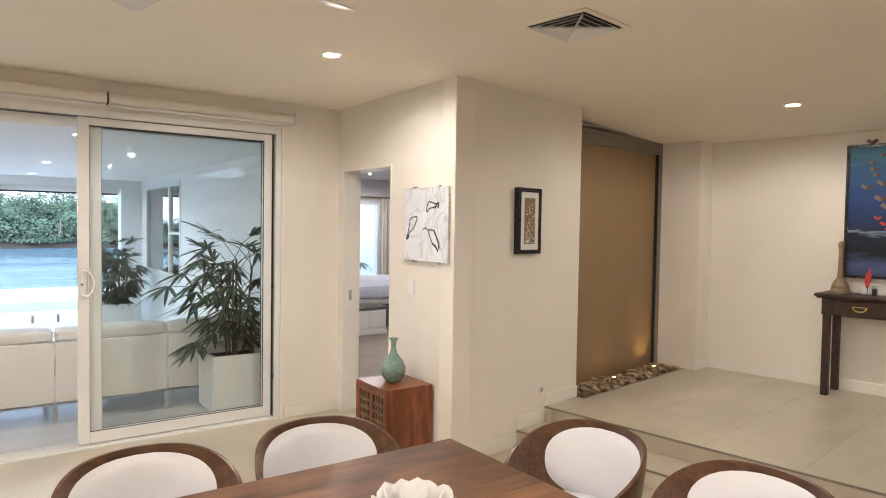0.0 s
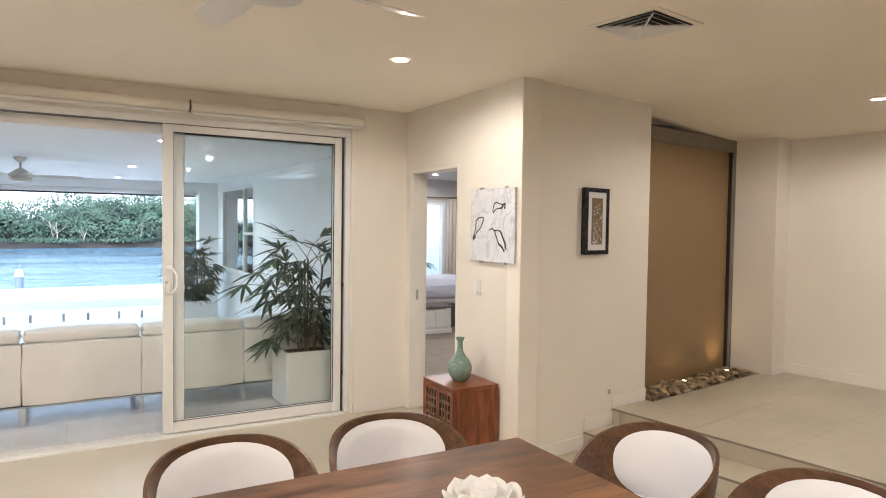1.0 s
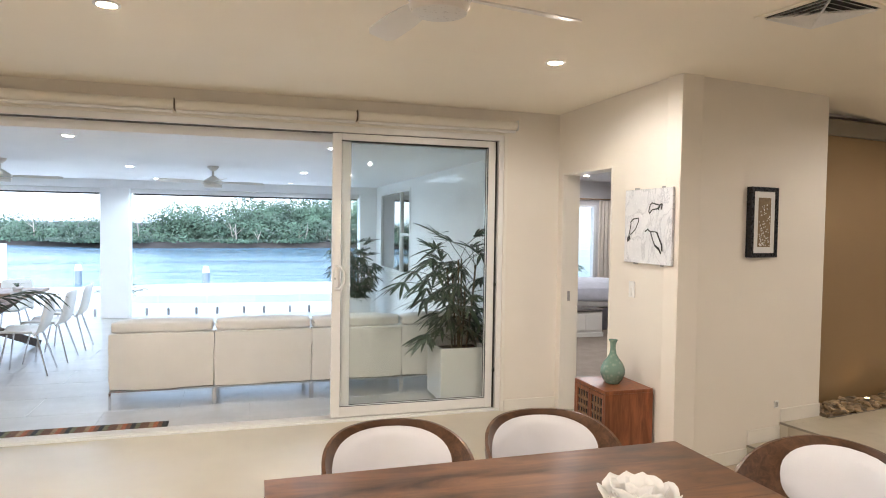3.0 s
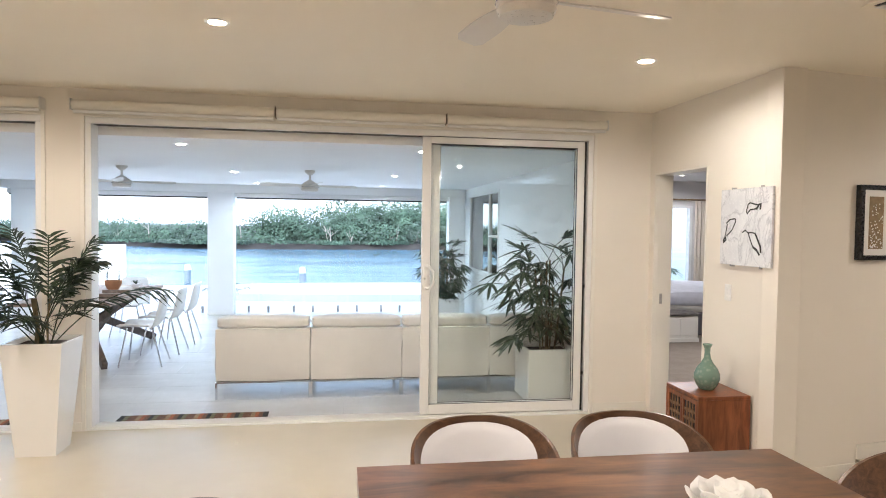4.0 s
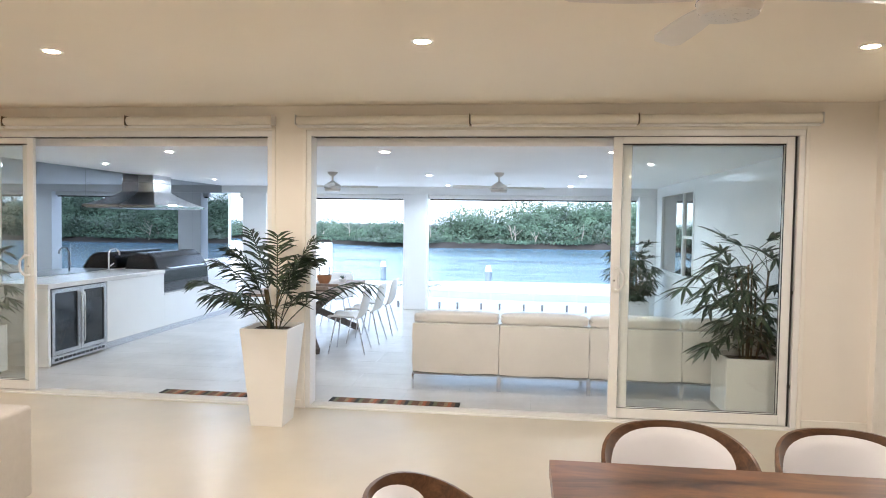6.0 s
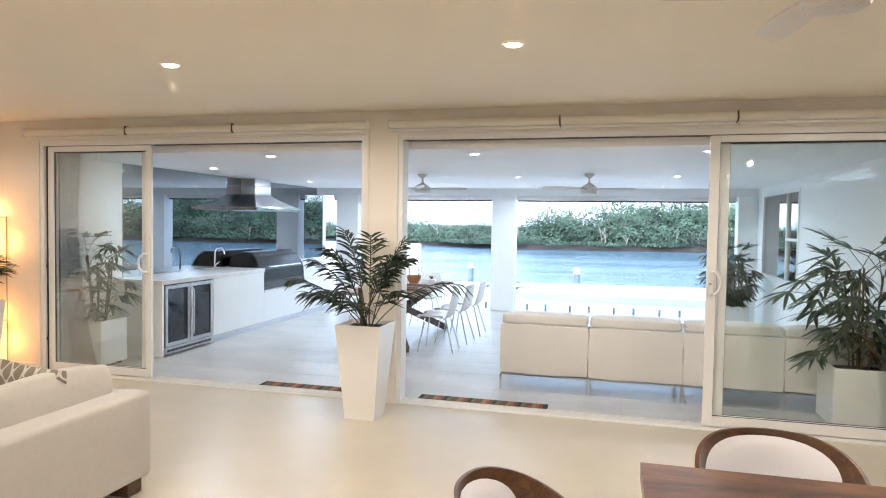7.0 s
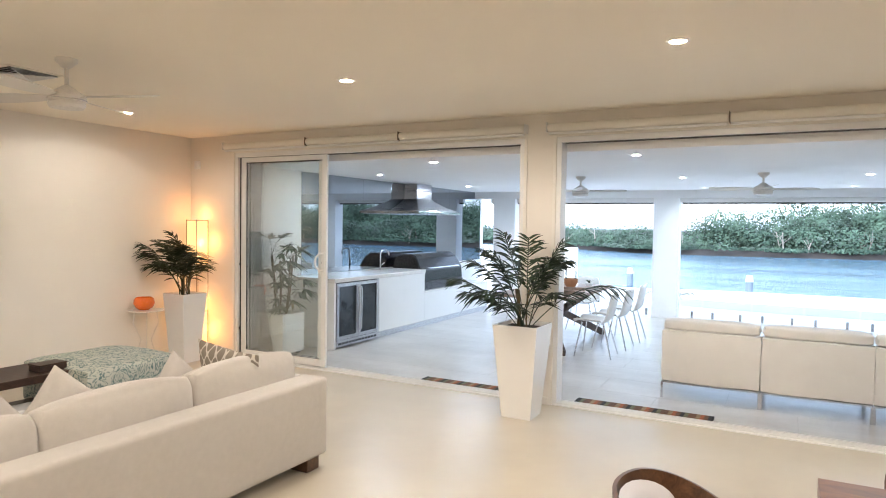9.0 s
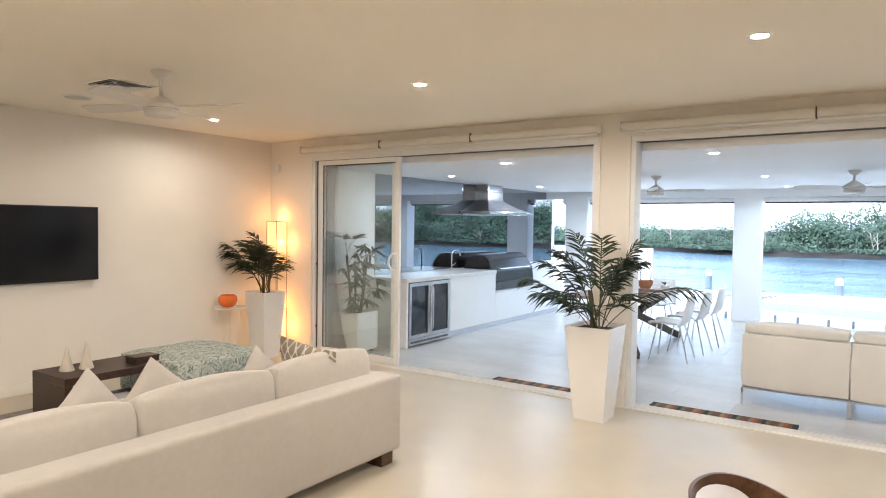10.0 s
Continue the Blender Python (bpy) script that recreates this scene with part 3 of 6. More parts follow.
slider("door_3", SA[0], SA[1], -4.935, -3.66, "white aluminium sliding door, its glass sashes stacked aside")


def roller_blind(x0, x1, joints):
    t = thing("roller_blind", "rolled-up cream roller blind over the sliding door", "blind", (x0, 5.655, 2.532), group="roller blinds")
    w = x1 - x0
    edges = [0.0] + [j - x0 for j in joints] + [w]
    for a, b in zip(edges, edges[1:]):
        roll = part("roll", cyl(B(), (a + 0.008, 0, 0), (b - 0.008, 0, 0), 0.038, seg=24), M["blind"], t, smooth=True)
        part("hem_bar", box(B(), a + 0.012, b - 0.012, -0.012, 0.012, -0.062, -0.040, 0.004), M["alu"], roll)
    for e in edges:
        bm = B()
        box(bm, e - 0.003, e + 0.003, -0.042, 0.065, -0.042, 0.045, 0.002)
        part("bracket", bm, M["bracket"] if 0 < e < w else M["alu"], t, "bronze grey bracket" if 0 < e < w else "white end bracket")


M["blind"] = mat("cream_blind_cloth", (0.80, 0.77, 0.70), 0.7, vary=0.02, scale=4, grain=300, bump=0.05)
M["bracket"] = mat("bracket_bronze", (0.16, 0.13, 0.10), 0.4, metal=0.6)
roller_blind(-1.09, 3.21, (0.42, 1.80))
roller_blind(-5.11, -1.30, (-3.86, -2.66))

# ---------------------------------------------------------------- ceiling fittings
def ceiling_vent(x, y, z, turn):
    t = thing("ceiling_vent", "square white four-way air vent with dark slots", "vent", (x, y, z), turn, "ceiling vents")
    part("backing", box(B(), -0.17, 0.17, -0.17, 0.17, -0.003, -0.001), M["seal_and_shade"], t)
    bm = B()
    for a, b, c, d in ((-0.2, 0.2, -0.2, -0.17), (-0.2, 0.2, 0.17, 0.2), (-0.2, -0.17, -0.17, 0.17), (0.17, 0.2, -0.17, 0.17)):
        box(bm, a, b, c, d, -0.008, 0.0, 0.002)
    part("frame", bm, M["ceiling"], t)
    for k in range(4):
        r = 0.165 - k * 0.04
        bm = B()
        o, i, zo, zi = r, r - 0.021, -0.003, -0.016
        vo = [bm.verts.new((sx * o, sy * o, zi)) for sx, sy in ((-1, -1), (1, -1), (1, 1), (-1, 1))]
        vi = [bm.verts.new((sx * i, sy * i, zo)) for sx, sy in ((-1, -1), (1, -1), (1, 1), (-1, 1))]
        vt = [bm.verts.new((sx * (o - 0.004), sy * (o - 0.004), zi)) for sx, sy in ((-1, -1), (1, -1), (1, 1), (-1, 1))]
        for q in range(4):
            bm.faces.new((vo[q], vo[(q + 1) % 4], vi[(q + 1) % 4], vi[q]))
            bm.faces.new((vt[q], vi[q], vi[(q + 1) % 4], vt[(q + 1) % 4]))
            bm.faces.new((vo[q], vt[q], vt[(q + 1) % 4], vo[(q + 1) % 4]))
        part("slat", bm, M["alu"], t)
    for a in (45, 135):
        bm = box(B(), -0.2, 0.2, -0.004, 0.004, -0.013, -0.004)
        bmesh.ops.rotate(bm, matrix=Matrix.Rotation(radians(a), 3, "Z"), verts=bm.verts[:])
        part("mitre", bm, M["alu"], t)


ceiling_vent(3.477, 2.754, CEIL, TH)
ceiling_vent(-3.97, 2.69, CEIL, 0)
for x, y in ((2.83, 2.60), (-4.78, 2.78)):
    t = thing("ceiling_speaker", "round flush ceiling speaker with a grey grille", "speaker", (x, y, CEIL), group="ceiling speakers")
    part("grille", lathe(B(), [(0.098, -0.004), (0.05, -0.007), (0.0, -0.008)], 36), mat("speaker_mesh", (0.55, 0.53, 0.48), 0.6, vary=0.2, scale=260), t, smooth=True)
    part("rim", lathe(B(), [(0.115, 0.0), (0.113, -0.006), (0.100, -0.007), (0.098, 0.0)], 36), M["alu"], t, smooth=True)


def ceiling_fan(x, y, z, drop, turn, span, label, group, blade_mat):
    t = thing("ceiling_fan", label, "ceiling fan", (x, y, z), turn, group)
    part("canopy", lathe(B(), [(0.068, 0.0), (0.066, -0.02), (0.03, -0.055), (0.018, -0.06)], 28), M["fan"], t, smooth=True)
    part("rod", cyl(B(), (0, 0, -0.05), (0, 0, -drop + 0.12), 0.013), M["fan"], t, smooth=True)
    motor = part("motor", lathe(B(), [(0.02, -drop + 0.15), (0.05, -drop + 0.13), (0.095, -drop + 0.10), (0.115, -drop + 0.085), (0.115, -drop + 0.05), (0.108, -drop + 0.045), (0.108, -drop + 0.035), (0.112, -drop + 0.03), (0.10, -drop + 0.005), (0.05, -drop), (0.0, -drop)], 36), M["fan"], t, smooth=True)
    part("chrome_band", lathe(B(), [(0.117, -drop + 0.06), (0.1185, -drop + 0.057), (0.117, -drop + 0.054)], 36), M["chrome"], motor, smooth=True)
    for k in range(4):
        bm = B()
        n = 10
        up, lo = [], []
        for i in range(n + 1):
            s = i / n
            r = 0.12 + s * (span - 0.12)
            hw = 0.032 + 0.028 * math.sin(min(1, s * 1.6) * math.pi / 2) - 0.02 * max(0, s - 0.9) * 10
            for sgn, row in ((1, up), (-1, lo)):
                row.append(Vector((r, sgn * hw, -drop + 0.075 + sgn * hw * 0.28)))
        top = [[bm.verts.new(v + Vector((0, 0, dz))) for v in row] for row in (up, lo) for dz in (0.003, -0.003)]
        for i in range(n):
            a, b, c, d = top[0], top[1], top[2], top[3]
            bm.faces.new((a[i], a[i + 1], c[i + 1], c[i]))
            bm.faces.new((b[i], d[i], d[i + 1], b[i + 1]))
            bm.faces.new((a[i], b[i], b[i + 1], a[i + 1]))
            bm.faces.new((c[i], c[i + 1], d[i + 1], d[i]))
        bm.faces.new((top[0][-1], top[1][-1], top[3][-1], top[2][-1]))
        bm.faces.new((top[0][0], top[2][0], top[3][0], top[1][0]))
        bmesh.ops.rotate(bm, matrix=Matrix.Rotation(radians(90 * k), 3, "Z"), verts=bm.verts[:])
        part("blade", bm, blade_mat, t)


M["fan"] = mat("fan_enamel", (0.74, 0.71, 0.66), 0.3, vary=0.02)
M["blade"] = mat("fan_blade_white", (0.76, 0.73, 0.68), 0.4, vary=0.02)
ceiling_fan(1.60, 2.64, CEIL, 0.25, 10, 0.62, "white ceiling fan over the dining table", "living room fans", M["blade"])
ceiling_fan(-3.27, 2.58, CEIL, 0.32, 20, 0.62, "white ceiling fan in the lounge", "living room fans", M["blade"])
for x in (0.56, -1.72):
    ceiling_fan(x, 8.9, PC, 0.27, 12, 0.62, "white patio ceiling fan", "patio fans", M["blade"])
# alarm sensor in the corner
t = thing("alarm_sensor", "small white alarm sensor on the wall", "sensor", (-5.60, 5.70, 2.33))
part("housing", box(B(), -0.03, 0.03, -0.04, 0.02, -0.05, 0.05, 0.012, 3), M["plastic"], t, smooth=True)

# ---------------------------------------------------------------- dining set
table = thing("dining_table", "square dark walnut dining table with a satin top", "table", (1.825, 1.805, 0))
HALF = 0.835
for k in range(3):
    y0 = -HALF + k * 2 * HALF / 3
    part("board", box(B(), -HALF, HALF, y0 + 0.0001, y0 + 2 * HALF / 3 - 0.0001, 0.70, 0.76, 0.0006), M["tabletop"], table)
part("apron", box(B(), -HALF + 0.08, HALF - 0.08, -HALF + 0.08, HALF - 0.08, 0.61, 0.70, 0.003), M["walnut"], table)
for sx in (-1, 1):
    for sy in (-1, 1):
        part("leg", box(B(), sx * 0.70 - 0.045, sx * 0.70 + 0.045, sy * 0.70 - 0.045, sy * 0.70 + 0.045, 0, 0.61, 0.004), M["walnut"], table)


def shell_point(th, z, r_add=0.0):
    """The chair's bent back: a barrel that opens to the front (-y)."""
    t = (z - 0.40) / 0.40
    r = 0.262 + 0.045 * t + r_add
    return Vector((r * 1.06 * math.sin(th), r * 0.98 * math.cos(th), z))


def dining_chair(at, turn):
    """Local: the sitter faces -y."""
    t = thing("dining_chair", "walnut barrel-back dining chair with white upholstered back pad", "chair", at, turn, "dining chairs round the table")
    bm = B()
    n, mm = 40, 7
    lim = radians(112)
    grid = []
    for i in range(n + 1):
        th = -lim + 2 * lim * i / n
        a = abs(th) / lim
        top = 0.782 - 0.06 * a ** 2 - 0.20 * max(0, a - 0.25) ** 1.7
        bot = 0.40 + 0.17 * a ** 2.2
        row = []
        for j in range(mm + 1):
            s = j / mm
            z = bot + (top - bot) * s
            row.append((shell_point(th, z, 0.011 if 0 < j < mm else 0.007), shell_point(th, z, -0.011 if 0 < j < mm else -0.007)))
        grid.append(row)
    vo = [[bm.verts.new(p[0]) for p in row] for row in grid]
    vi = [[bm.verts.new(p[1]) for p in row] for row in grid]
    for i in range(n):
        for j in range(mm):
            bm.faces.new((vo[i][j], vo[i + 1][j], vo[i + 1][j + 1], vo[i][j + 1]))
            bm.faces.new((vi[i][j], vi[i][j + 1], vi[i + 1][j + 1], vi[i + 1][j]))
        bm.faces.new((vo[i][mm], vo[i + 1][mm], vi[i + 1][mm], vi[i][mm]))
        bm.faces.new((vo[i][0], vi[i][0], vi[i + 1][0], vo[i + 1][0]))
    for i in (0, n):
        for j in range(mm):
            bm.faces.new((vo[i][j], vo[i][j + 1], vi[i][j + 1], vi[i][j]))
    part("backrest", bm, M["walnut"], t, smooth=True)
    bm = B()
    rings, seg = 9, 44
    cen = None
    prev = None
    for k in range(rings + 1):
        rho = k / rings
        puff = 0.013 + 0.030 * (1 - rho ** 3.5)
        if k == rings:
            puff = 0.0
        if k == 0:
            cen = bm.verts.new(shell_point(0, 0.595, -0.011 - puff))
            continue
        ring = []
        for q in range(seg):
            ph = 2 * math.pi * q / seg
            cx, sy = math.cos(ph), math.sin(ph)
            cx, sy = math.copysign(abs(cx) ** 0.85, cx), math.copysign(abs(sy) ** 0.85, sy)
            ring.append(bm.verts.new(shell_point(radians(64) * rho * cx, 0.588 + 0.168 * rho * sy, -0.011 - puff)))
        for q in range(seg):
            if prev is None:
                bm.faces.new((cen, ring[q], ring[(q + 1) % seg]))
            else:
                bm.faces.new((prev[q], ring[q], ring[(q + 1) % seg], prev[(q + 1) % seg]))
        prev = ring
    part("back_pad", bm, M["upholstery"], t, "white upholstered back pad", True)
    part("seat", soft_box(B(), -0.25, 0.25, -0.28, 0.22, 0.40, 0.48, 0.012, 0.05), M["upholstery"], t, "white upholstered seat", True)
    part("seat_shell", box(B(), -0.23, 0.23, -0.25, 0.22, 0.37, 0.402, 0.012, 2), M["walnut"], t)
    for sx in (-1, 1):
        for y, yy in ((-0.2, -0.25), (0.17, 0.24)):
            part("leg", cyl(B(), (sx * 0.18, y, 0.375), (sx * 0.23, yy, 0.0), 0.02, 0.012, 14), M["walnut"], t, smooth=True)
    return t


chair = dining_chair((1.535, 2.865, 0), 2)
for x, y, a in ((2.235, 2.865, -2), (3.045, 2.33, -91), (3.13, 1.63, -88), (0.68, 2.20, 92)):
    copy_thing(chair, pose(x, y, 0, 0, 0, a))

t = thing("table_flower", "white open porcelain flower bowl on the dining table", "ornament", (2.10, 2.06, 0.76))
bm = B()
rng = random.Random(4)
for ring, (cnt, rad, hgt, lean) in enumerate(((7, 0.085, 0.075, 0.55), (6, 0.06, 0.088, 0.35), (5, 0.032, 0.095, 0.12))):
    for k in range(cnt):
        a = 2 * math.pi * (k + ring * 0.4) / cnt
        cols = []
        for i in range(7):
            s = i / 6 * 2 - 1
            colm = []
            for j in range(5):
                q = j / 4
                wv = 0.055 * math.sin(math.pi * (0.15 + 0.45 * q)) * (1 + 0.1 * ring)
                aa = a + s * wv / rad * 0.9
                rr = rad * (0.25 + 0.75 * q ** 0.7) * (1 - 0.10 * s * s) + lean * 0.02 * q
                zz = hgt * q - 0.034 * s * s * q + 0.004 * math.sin(9 * s + k)
                colm.append(bm.verts.new((rr * math.cos(aa), rr * math.sin(aa), max(0.0, zz))))
            cols.append(colm)
        for i in range(6):
            for j in range(4):
                bm.faces.new((cols[i][j], cols[i + 1][j], cols[i + 1][j + 1], cols[i][j + 1]))
lathe(bm, [(0.03, 0.0), (0.04, 0.01), (0.02, 0.04), (0.0, 0.05)], 20)
bmesh.ops.scale(bm, vec=(1.35, 1.35, 1.15), verts=bm.verts[:])
flower = part("petals", bm, mat("porcelain_white", (0.80, 0.79, 0.77), 0.35, vary=0.02), t, smooth=True)
sol = flower.modifiers.new("thickness", "SOLIDIFY")
sol.thickness = 0.003

# ---------------------------------------------------------------- wall with the bedroom door: cabinet, vase, art
cab = thing("side_cabinet", "small red-brown sheesham cabinet with two lattice doors", "cabinet", (3.265, 4.19, 0))
cw, cd, ch = 0.43, 0.375, 0.545     # along the wall, depth, height
part("top", box(B(), 0, cd, 0, cw, ch - 0.025, ch, 0.003), M["sheesham"], cab)
part("side_panel", box(B(), 0.0, cd, 0.0, 0.02, 0, ch - 0.025, 0.002), M["sheesham"], cab)
part("side_panel", box(B(), 0.0, cd, cw - 0.02, cw, 0, ch - 0.025, 0.002), M["sheesham"], cab)
part("back_panel", box(B(), cd - 0.012, cd, 0.02, cw - 0.02, 0.02, ch - 0.025), M["sheesham"], cab)
part("plinth", box(B(), 0.012, 0.03, 0.02, cw - 0.02, 0, 0.04), M["sheesham"], cab)
for k in range(2):
    y0 = 0.022 + k * (cw - 0.044) / 2
    y1 = y0 + (cw - 0.044) / 2 - 0.003
    # Black sheet put in for the shaded cabinet inside behind the cutouts.
    door = part("door", box(B(), 0.012, 0.016, y0, y1, 0.045, ch - 0.03), M["seal_and_shade"], cab, "lattice door with a black sheet for its shaded inside")
    bm = B()
    for a, b, c, d in ((y0, y1, 0.045, 0.075), (y0, y1, ch - 0.06, ch - 0.03), (y0, y0 + 0.022, 0.075, ch - 0.06), (y1 - 0.022, y1, 0.075, ch - 0.06)):
        box(bm, 0.0, 0.011, a, b, c, d, 0.002)
    part("door_frame", bm, M["sheesham"], door)
    bm = B()
    zs = [0.075 + (ch - 0.135) * i / 7 for i in range(8)]
    for z in zs[1:-1]:
        box(bm, 0.002, 0.010, y0 + 0.022, y1 - 0.022, z - 0.007, z + 0.007, 0.002)
    for i in range(1, 4):
        yy = y0 + 0.022 + (y1 - y0 - 0.044) * i / 4
        box(bm, 0.001, 0.009, yy - 0.006, yy + 0.006, 0.075, ch - 0.06, 0.002)
        for z in zs[1:-1]:
            cyl(bm, (-0.001, yy, z), (0.010, yy, z), 0.013, 0.016, 10)
    part("lattice", bm, mat("carved_lattice", (0.19, 0.105, 0.055), 0.5, vary=0.25, scale=30), door)
vase = new("vase", mesh("vase", lathe(B(), [(0.045, 0.0), (0.05, 0.004), (0.072, 0.035), (0.088, 0.075), (0.086, 0.11), (0.068, 0.15), (0.04, 0.185), (0.024, 0.215), (0.019, 0.25), (0.020, 0.285), (0.033, 0.312), (0.030, 0.313), (0.016, 0.285), (0.0, 0.25)], 48), M["wall"], True))
vase.matrix_world = pose(3.445, 4.40, 0.545)
tagged(vase, "celadon green crackle vase with a slender neck on the cabinet", "vase")
mv = mat("celadon_glaze", (0.17, 0.27, 0.225), 0.18, vary=0.12, scale=9, grain=70, bump=0.02, local=True, coat=0.6)
nt = mv.node_tree
vor = tex(nt, "ShaderNodeTexVoronoi", 38, (1, 1, 1), world_space=False)
vein = ramp(nt, vor.outputs["Distance"], [(0.0, (0.27, 0.37, 0.30)), (0.28, (0.22, 0.32, 0.265)), (0.5, (0.16, 0.26, 0.215))])
nt.links.new(vein, nt.nodes["Principled BSDF"].inputs["Base Color"])
vase.data.materials[0] = mv


def loop_shape(bm, pts, r, x):
    tube(bm, [(x, p[0], p[1]) for p in pts], r, 6)


art = thing("marble_art_panel", "white marble-look art panel with three black brush-drawn shapes", "artwork", (3.66, 4.02, 1.405))
mm_ = mat("veined_white_panel", (0.74, 0.74, 0.76), 0.25, vary=0.04, scale=3)
nt = mm_.node_tree
ns = tex(nt, "ShaderNodeTexNoise", 2.2, (1, 2.4, 1.1), 7, 0.68, 3.0)
ns.inputs["Distortion"].default_value = 1.1
hz = tex(nt, "ShaderNodeTexNoise", 5.0, (1, 1, 1), 4, 0.6, 9.0)
vn_ = ramp(nt, ns.outputs[0], [(0.455, (1, 1, 1)), (0.49, (0.62, 0.62, 0.66)), (0.51, (1, 1, 1))])
cl_ = ramp(nt, hz.outputs[0], [(0.35, (0.66, 0.665, 0.70)), (0.6, (0.76, 0.765, 0.79))])
mx_ = nt.nodes.new("ShaderNodeMix")
mx_.data_type, mx_.blend_type = "RGBA", "MULTIPLY"
mx_.inputs[0].default_value = 0.8
nt.links.new(cl_, mx_.inputs[6])
nt.links.new(vn_, mx_.inputs[7])
nt.links.new(mx_.outputs[2], nt.nodes["Principled BSDF"].inputs["Base Color"])
AW, AH = 0.56, 0.525
part("panel", box(B(), -0.030, -0.012, 0, AW, 0, AH, 0.002), mm_, art)
ink = mat("black_ink", (0.012, 0.012, 0.014), 0.5)
# strokes in parts of the panel's width (from its far edge) and height
for strokes in ((((0.56, 0.79), (0.60, 0.81), (0.68, 0.79), (0.74, 0.78)), ((0.56, 0.79), (0.53, 0.70), (0.55, 0.67), (0.60, 0.72), (0.70, 0.73), (0.76, 0.76)), ((0.72, 0.72), (0.76, 0.78), (0.80, 0.79), (0.79, 0.72))),
                (((0.13, 0.55), (0.20, 0.60), (0.31, 0.61), (0.32, 0.57), (0.25, 0.46), (0.14, 0.38)), ((0.15, 0.54), (0.12, 0.42), (0.10, 0.36), (0.08, 0.32)), ((0.07, 0.31), (0.11, 0.37), (0.13, 0.33), (0.07, 0.29))),
                (((0.46, 0.43), (0.52, 0.46), (0.57, 0.43), (0.66, 0.43), (0.72, 0.42)), ((0.58, 0.42), (0.63, 0.32), (0.68, 0.24), (0.75, 0.20), (0.80, 0.16)), ((0.71, 0.42), (0.76, 0.34), (0.81, 0.26), (0.82, 0.18)), ((0.67, 0.25), (0.74, 0.22), (0.80, 0.15)))):
    bm = B()
    for k, st_ in enumerate(strokes):
        pts = []
        for i in range(len(st_) - 1):
            for q in range(3):
                f = q / 3
                pts.append((AW * (1 - (st_[i][0] * (1 - f) + st_[i + 1][0] * f)), AH * (st_[i][1] * (1 - f) + st_[i + 1][1] * f)))
        pts.append((AW * (1 - st_[-1][0]), AH * st_[-1][1]))
        loop_shape(bm, pts, 0.005 if k < 2 else 0.0075, -0.031)
    bmesh.ops.scale(bm, vec=(0.3, 1, 1), verts=bm.verts[:], space=Matrix.Translation((0.031, 0, 0)))
    part("brush_mark", bm, ink, art)
for y in (0.10, 0.42):
    part("clip", box(B(), -0.034, 0.0, y, y + 0.012, -0.012, 0.004, 0.001), M["steel"], art)
    part("clip", box(B(), -0.034, 0.0, y, y + 0.012, AH - 0.004, AH + 0.012, 0.001), M["steel"], art)
sw = thing("light_switch", "white three-gang vertical light switch plate", "switch", (3.66, 4.47, 1.145))
plate = part("plate", box(B(), -0.010, 0, 0, 0.072, 0, 0.118, 0.004, 2), M["plastic"], sw)
for k in range(3):
    part("rocker", box(B(), -0.014, -0.010, 0.026, 0.046, 0.018 + k * 0.031, 0.038 + k * 0.031, 0.001), M["plastic"], plate)

fr = new("framed_art")
fr.matrix_world = WING @ pose(0.59, 0, 1.46)
tagged(fr, "small black-framed picture with a white mount and beige centre", "picture")
fw, fh = 0.275, 0.495
bm = B()
for a, b, c, d in ((0, 0.032, 0, fh), (fw - 0.032, fw, 0, fh), (0.032, fw - 0.032, 0, 0.032), (0.032, fw - 0.032, fh - 0.032, fh)):
    box(bm, a, b, -0.045, 0.0, c, d, 0.003)
part("frame", bm, M["black"], fr)
part("mount", box(B(), 0.032, fw - 0.032, -0.038, -0.004, 0.032, fh - 0.032), M["plastic"], fr)
part("print", box(B(), 0.075, fw - 0.075, -0.040, -0.030, 0.075, fh - 0.075), mat("beige_print", (0.24, 0.175, 0.105), 0.8, vary=0.2, scale=30), fr)
bm = B()
rng = random.Random(8)
for k in range(70):
    z = 0.085 + (fh - 0.21) * (k / 69) ** 1.7
    x = fw / 2 + rng.uniform(-0.052, 0.052)
    cyl(bm, (x, -0.0425, z), (x, -0.039, z), rng.uniform(0.003, 0.0055), seg=7)
part("inlay", bm, M["plastic"], fr, "pale inlaid dots")
ol = new("floor_level_light")
ol.matrix_world = WING @ pose(0.94, 0, 0.355)
tagged(ol, "tiny square step light with a steel face", "step light")
part("plate", box(B(), 0, 0.045, -0.006, 0, 0, 0.055, 0.002), M["plastic"], ol)
part("lens", box(B(), 0.009, 0.036, -0.009, -0.006, 0.009, 0.046, 0.001), M["steel"], ol)

# ---------------------------------------------------------------- entry: bronze panel, pebbles, console, painting
panel = new("bronze_panel")
panel.matrix_world = WING @ pose(1.44, 0.22, PLAT)
tagged(panel, "tall bronze-brown water-wall panel in a grey metal frame", "wall panel")
pw = 3.23 - 1.44
part("sheet", box(B(), 0, pw - 0.05, 0.03, 0.05, -0.05, 2.19), M["panel"], panel)
part("frame_head", box(B(), 0, pw, -0.01, 0.09, 2.185, 2.315, 0.003), M["frame_grey"], panel)
part("frame_post", box(B(), pw - 0.06, pw - 0.0, -0.01, 0.09, -0.05, 2.185, 0.003), M["frame_grey"], panel)
part("edge_strip", box(B(), pw - 0.075, pw - 0.06, 0.0, 0.03, -0.05, 2.185), M["seal_and_shade"], panel)
t = new("bed_edge_trim", mesh("bed_edge_trim", winged(box(B(), 1.44, 3.23, -0.085, -0.073, PLAT - 0.06, PLAT + 0.003)), M["frame_grey"]))
tagged(t, "dark metal edge of the pebble bed", "edging")
